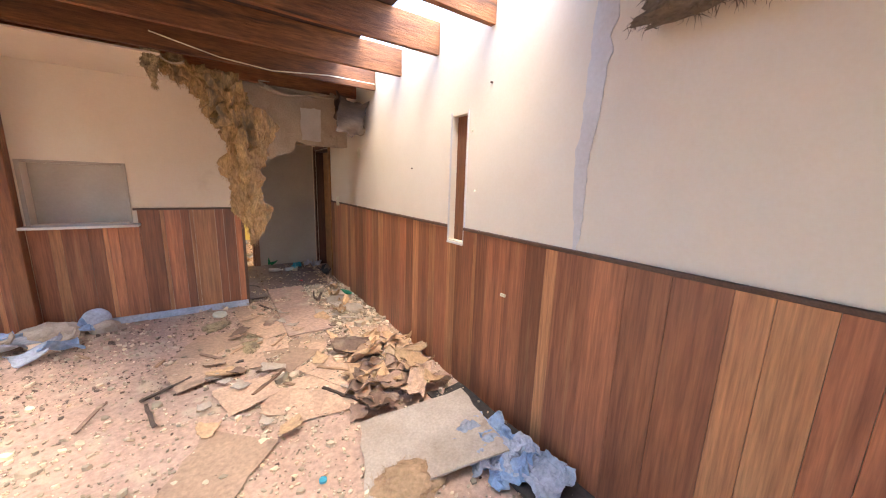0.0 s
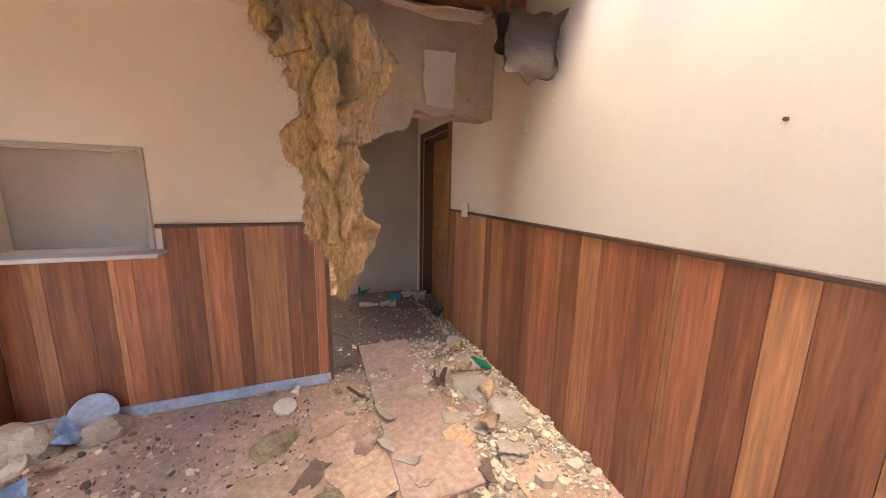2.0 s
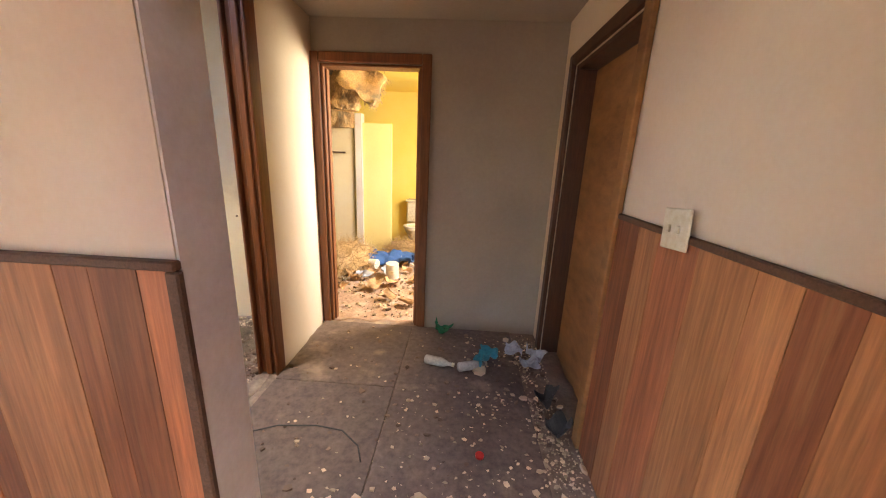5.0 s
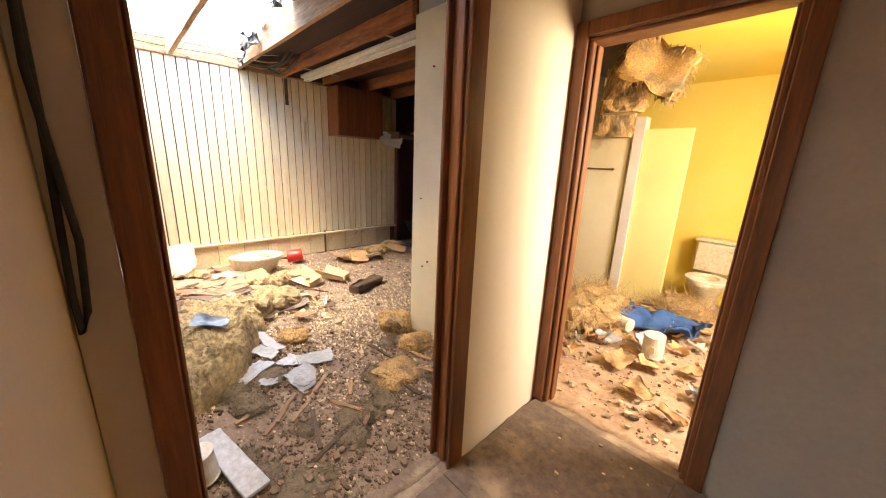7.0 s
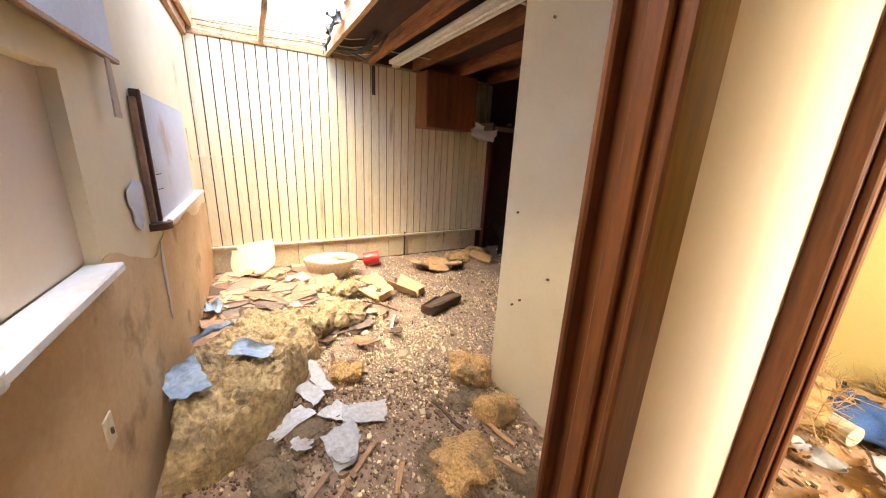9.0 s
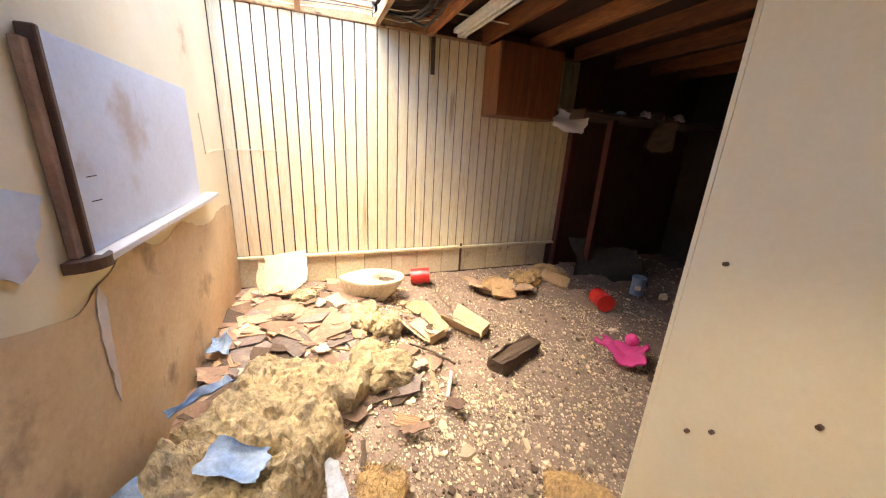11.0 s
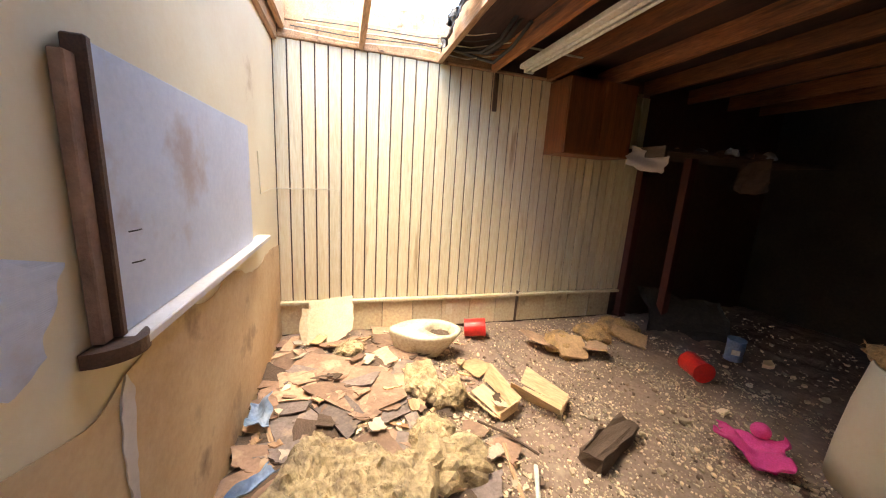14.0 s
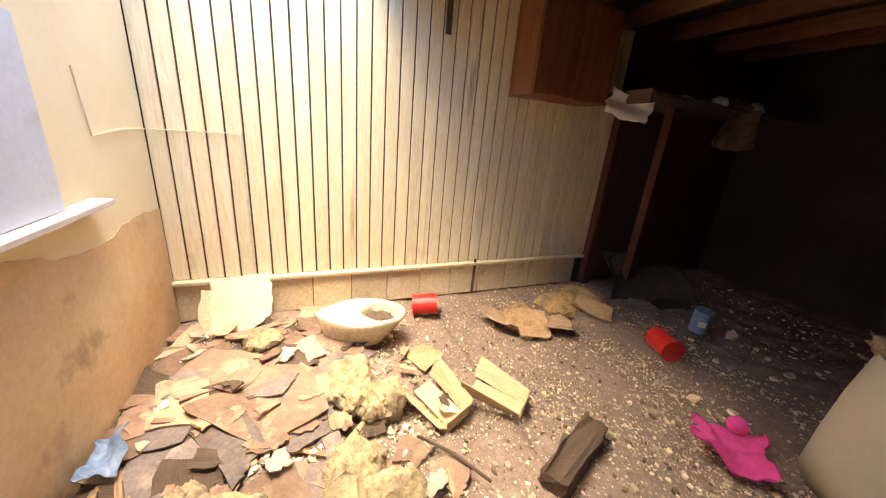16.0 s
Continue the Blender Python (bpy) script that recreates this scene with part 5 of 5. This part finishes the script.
for i in range(14):
    if i < 7:
        p, q = (r.uniform(-1.6, -0.7), Y_BACK - 0.014, r.uniform(0.4, 2.2)), (0, -0.012, 0)
    else:
        p, q = (X_RIGHT, r.uniform(1.2, 4.6), r.uniform(1.4, 2.4)), (-0.012, 0, 0)
    bm = tube(bmesh.new(), [p, Vector(p) + Vector(q)], 0.007, 8)
    thing("wall_nail", bm, CAP if i < 9 else IVORY, "rusty nail sticking out of the plaster wall", "nail", "wall nails")

plate(-1.37, 4.907, 0.56, 180, "ivory wall outlet low on the storeroom wall", 0.07, 0.115, 0, False, "wall_outlet")
bm = tube(bmesh.new(), [(0, 0, 0), (0, 0, 0.006), (0, 0, 0.02), (0, 0, 0.026)], [0.06, 0.072, 0.072, 0.064], 24)
ob = smooth(thing("round_lid", bm, IVORY, "cream round lid lying by the baseboard", "lid"))
ob.matrix_world = pose(-0.09, 4.44, bumps(-0.09, 4.44) + 0.01, 12, 4, 0)
bm = tube(bmesh.new(), [(0, 0, 0), (0, 0, 0.01), (0, 0, 0.025), (0, 0, 0.028)], [0.05, 0.08, 0.115, 0.11], 28)
ob = smooth(thing("dusty_plate", bm, PAPER, "dusty bluish plate leaning on the baseboard", "plate"))
ob.matrix_world = pose(-1.13, 4.6, 0.1, 62, 0, 12)
clump(0.15, 3.5, bumps(0.15, 3.5), 0.07, 0.26, 0.03, 640, -8)
clump(-0.12, 4.1, bumps(-0.12, 4.1), 0.14, 0.1, 0.03, 641, 30)
bm = tube(bmesh.new(), [(0, 0, 0), (0.2, 0.02, 0.004), (0.4, 0, 0.0)], 0.008, 7)
ob = thing("broken_stick", bm, DARKWOOD, "thin brown stick across the rubble", "stick")
ob.matrix_world = pose(-3.12, 6.26, 0.05, 0, 0, 36)
for i, (x, y, w, rz) in enumerate(((-2.9, 6.36, 0.17, 20), (-3.06, 6.22, 0.16, 50), (-3.75, 6.5, 0.24, 25))):
    scrap(x, y, w, w * 0.85, CARD if i == 2 else BOARD, "square piece of brown board on the rubble", "board", 660 + i, 3, -4, rz, 0.008, 0.005, 0.015, "square_board", "square boards")
for i, (x, y, w, d, rz, tilt) in enumerate(((-4.0, 7.25, 0.3, 0.24, 20, -22), (-3.88, 7.5, 0.26, 0.3, 70, 18), (-3.8, 7.75, 0.3, 0.2, 130, -14), (-3.95, 8.25, 0.28, 0.2, 40, 16))):
    scrap(x, y, w, d, CARD if i % 2 else UNDERLAY, "tan broken board tipped up among the chips", "board", 670 + i, tilt, 8, rz, 0.02, 0.03, 0.05, "tipped_board", "tipped boards")
# Added near-black strip standing for the dark band along the wall foot.
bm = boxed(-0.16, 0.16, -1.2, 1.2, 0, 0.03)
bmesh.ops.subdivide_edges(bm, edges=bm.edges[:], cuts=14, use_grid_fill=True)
ob = thing("soot_drift", rumple(bm, 0.03, 0.2, 3), NEARBLACK, "added near-black strip for the dark band at the wainscot foot", "soot", "", "stuff")
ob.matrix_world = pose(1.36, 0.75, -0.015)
for i in range(46):
    x, y = r.uniform(-0.2, 1.35), r.uniform(1.9, 4.2)
    scrap(x, y, r.uniform(0.06, 0.2), r.uniform(0.05, 0.14), r.choice((CARD, UNDERLAY, BOARD, BROKEN)), "small torn fragment of floor covering", "floor covering", 5000 + i, r.uniform(-16, 16), r.uniform(-16, 16), r.uniform(0, 180), 0.005, 0.02, 0.02, "torn_fragment", "torn fragments")
for i in range(60):
    x, y = r.uniform(-4.5, -2.3), r.uniform(4.98, 6.5)
    scrap(x, y, r.uniform(0.04, 0.16), r.uniform(0.03, 0.1), r.choice((BOARD, DARKWOOD, CARD, BROKEN, PALEJOIST)), "small splintered fragment of board", "board", 5100 + i, r.uniform(-20, 20), r.uniform(-20, 20), r.uniform(0, 180), 0.008, 0.01, 0.045, "board_fragment", "board fragments")

bar = base("towel_bar", pose(-1.05, 9.1, 1.5), "short dark towel bar on the bathroom wall", "towel bar")
part("rod", tube(bmesh.new(), [(-0.16, -0.05, 0), (0.14, -0.05, 0)], 0.009, 10), CAP, bar)
for u in (-0.14, 0.12):
    part("bracket", boxed(u - 0.012, u + 0.012, -0.05, 0.002, -0.012, 0.012, 0.002), CAP, bar)
for i, (y, z) in enumerate(((6.5, 2.62), (6.56, 2.64), (6.62, 2.6))):
    bm = tube(bmesh.new(), [(-4.6, y - 0.2, z + 0.06), (-4.5, y - 0.05, z), (-4.3, y + 0.05, z - 0.05 - 0.02 * i), (-4.1, y + 0.12, z - 0.02), (-3.9, y + 0.16, z + 0.09)], 0.014, 8)
    smooth(thing("black_hose", bm, BLACK, "black hose sagging between the rafters", "hose", "black hoses"))
for i in range(9):
    x, y = -4.35 + 0.13 * i, 8.9 + 0.1 * (i % 4)
    bm = lump(0.05 + 0.02 * (i % 3), 0.05, 0.05, 800 + i, 0.6, 0.06, 3)
    ob = thing("rack_scrap", bm, (CARD, PAPER, DARKWOOD)[i % 3], "dusty scrap piled on the dark rack", "scrap", "rack scraps")
    ob.matrix_world = pose(min(x, -4.0), y + 0.08 * i, 1.93)

for i, (x, y, w, d, rz, m) in enumerate(((-3.6, 5.62, 0.62, 0.36, 15, BOARD), (-3.35, 5.42, 0.5, 0.2, 30, SLATE), (-3.85, 5.3, 0.5, 0.34, 60, BOARD), (-3.2, 5.2, 0.5, 0.2, 20, SLATE), (-3.7, 5.15, 0.44, 0.26, 10, UNDERLAY))):
    scrap(x, y, w, d, m, "large dusty slab of brown fibreboard in the rubble", "board", 690 + i, 3, -3, rz, 0.008, 0.012, 0.025, "board_slab", "board slabs")
bm = boxed(-0.26, 0.26, -0.055, 0.055, 0, 0.018, 0.003)
bmesh.ops.subdivide_edges(bm, edges=[e for e in bm.edges if e.calc_length() > 0.3], cuts=6)
ob = thing("pale_plank", rumple(bm, 0.006, 0.2), PAPER, "pale painted plank lying inside the storeroom opening", "plank")
ob.matrix_world = pose(-1.06, 5.17, 0.03, 0, 0, -169)

# ---- rubble chips ----
def chips(spots, seed, material=None, lean=4.0):
    """Flat broken chips: spots are (x0, x1, y0, y1, count, size)."""
    rr = random.Random(seed)
    verts, faces = [], []
    for x0, x1, y0, y1, count, size in spots:
        for _ in range(count):
            x, y = rr.uniform(x0, x1), rr.uniform(y0, y1)
            if noise.noise(Vector((x * 1.9, y * 1.9, lean))) < rr.uniform(-0.7, 0.4):
                continue
            s = size * rr.lognormvariate(0, 0.55)
            k, a0, n = len(verts), rr.uniform(0, 6.28), rr.choice((4, 5, 5, 6))
            tx, ty = rr.gauss(0, 0.25), rr.gauss(0, 0.25)
            z = bumps(x, y) + 0.004 + (0.012 if x > -0.34 and 4.5 < y < 6.75 else 0)
            for lift in (0.0, s * rr.uniform(0.25, 0.7)):
                for j in range(n):
                    a = a0 + 2 * math.pi * j / n
                    q = s * (0.6 + 0.4 * noise.noise(Vector((a, x * 9, y * 9))))
                    dx, dy = math.cos(a) * q, math.sin(a) * q * 0.8
                    verts.append((x + dx, y + dy, z + lift + dx * tx + dy * ty))
            faces.append(tuple(range(k + n, k + 2 * n)))
            for j in range(n):
                faces.append((k + j, k + (j + 1) % n, k + n + (j + 1) % n, k + n + j))
    me = bpy.data.meshes.new("plaster_rubble")
    me.from_pydata(verts, [], faces)
    me.materials.append(material or CHIP)
    return me


rubble = new("plaster_rubble", chips(((0.85, 1.5, 3.3, 5.0, 6000, 0.013), (-4.4, -2.6, 5.0, 6.4, 5000, 0.012), (-4.6, 1.5, 1.8, 4.65, 9000, 0.011), (-1.5, 1.5, 0.4, 3.0, 5000, 0.01), (0.2, 1.5, 2.4, 5.2, 10000, 0.0095), (-0.3, 1.5, 4.9, 6.7, 3000, 0.005), (0.9, 1.5, 3.6, 6.6, 4500, 0.008), (0.5, 1.45, 4.6, 5.9, 4500, 0.0055),
                                      (-4.6, -0.5, 4.95, 8.8, 22000, 0.0065), (-3.6, -1.6, 6.0, 8.2, 14000, 0.007), (-2.6, -1.0, 5.6, 6.7, 3500, 0.009), (-1.6, 1.4, 6.9, 9.8, 4500, 0.012), (-4.6, -1.8, 8.5, 10.5, 1500, 0.012)), 11))
tagged(rubble, "scattered chips of broken plaster over the floor", "rubble", "", "stuff")
crumbs = new("dirt_crumbs", chips(((-3.5, 1.5, 0.5, 4.65, 5000, 0.0055), (-1.6, 0.6, 2.9, 4.5, 3500, 0.006), (-0.3, 1.5, 4.9, 6.7, 2500, 0.008), (-4.5, -0.5, 4.95, 8.0, 10000, 0.008), (-2.0, -0.5, 5.0, 6.6, 9000, 0.0085), (-1.6, 1.4, 6.9, 9.5, 2500, 0.01)), 12, CRUMB, 9.0))
tagged(crumbs, "dark crumbs of dirt and rotted board over the floor", "dirt", "", "stuff")
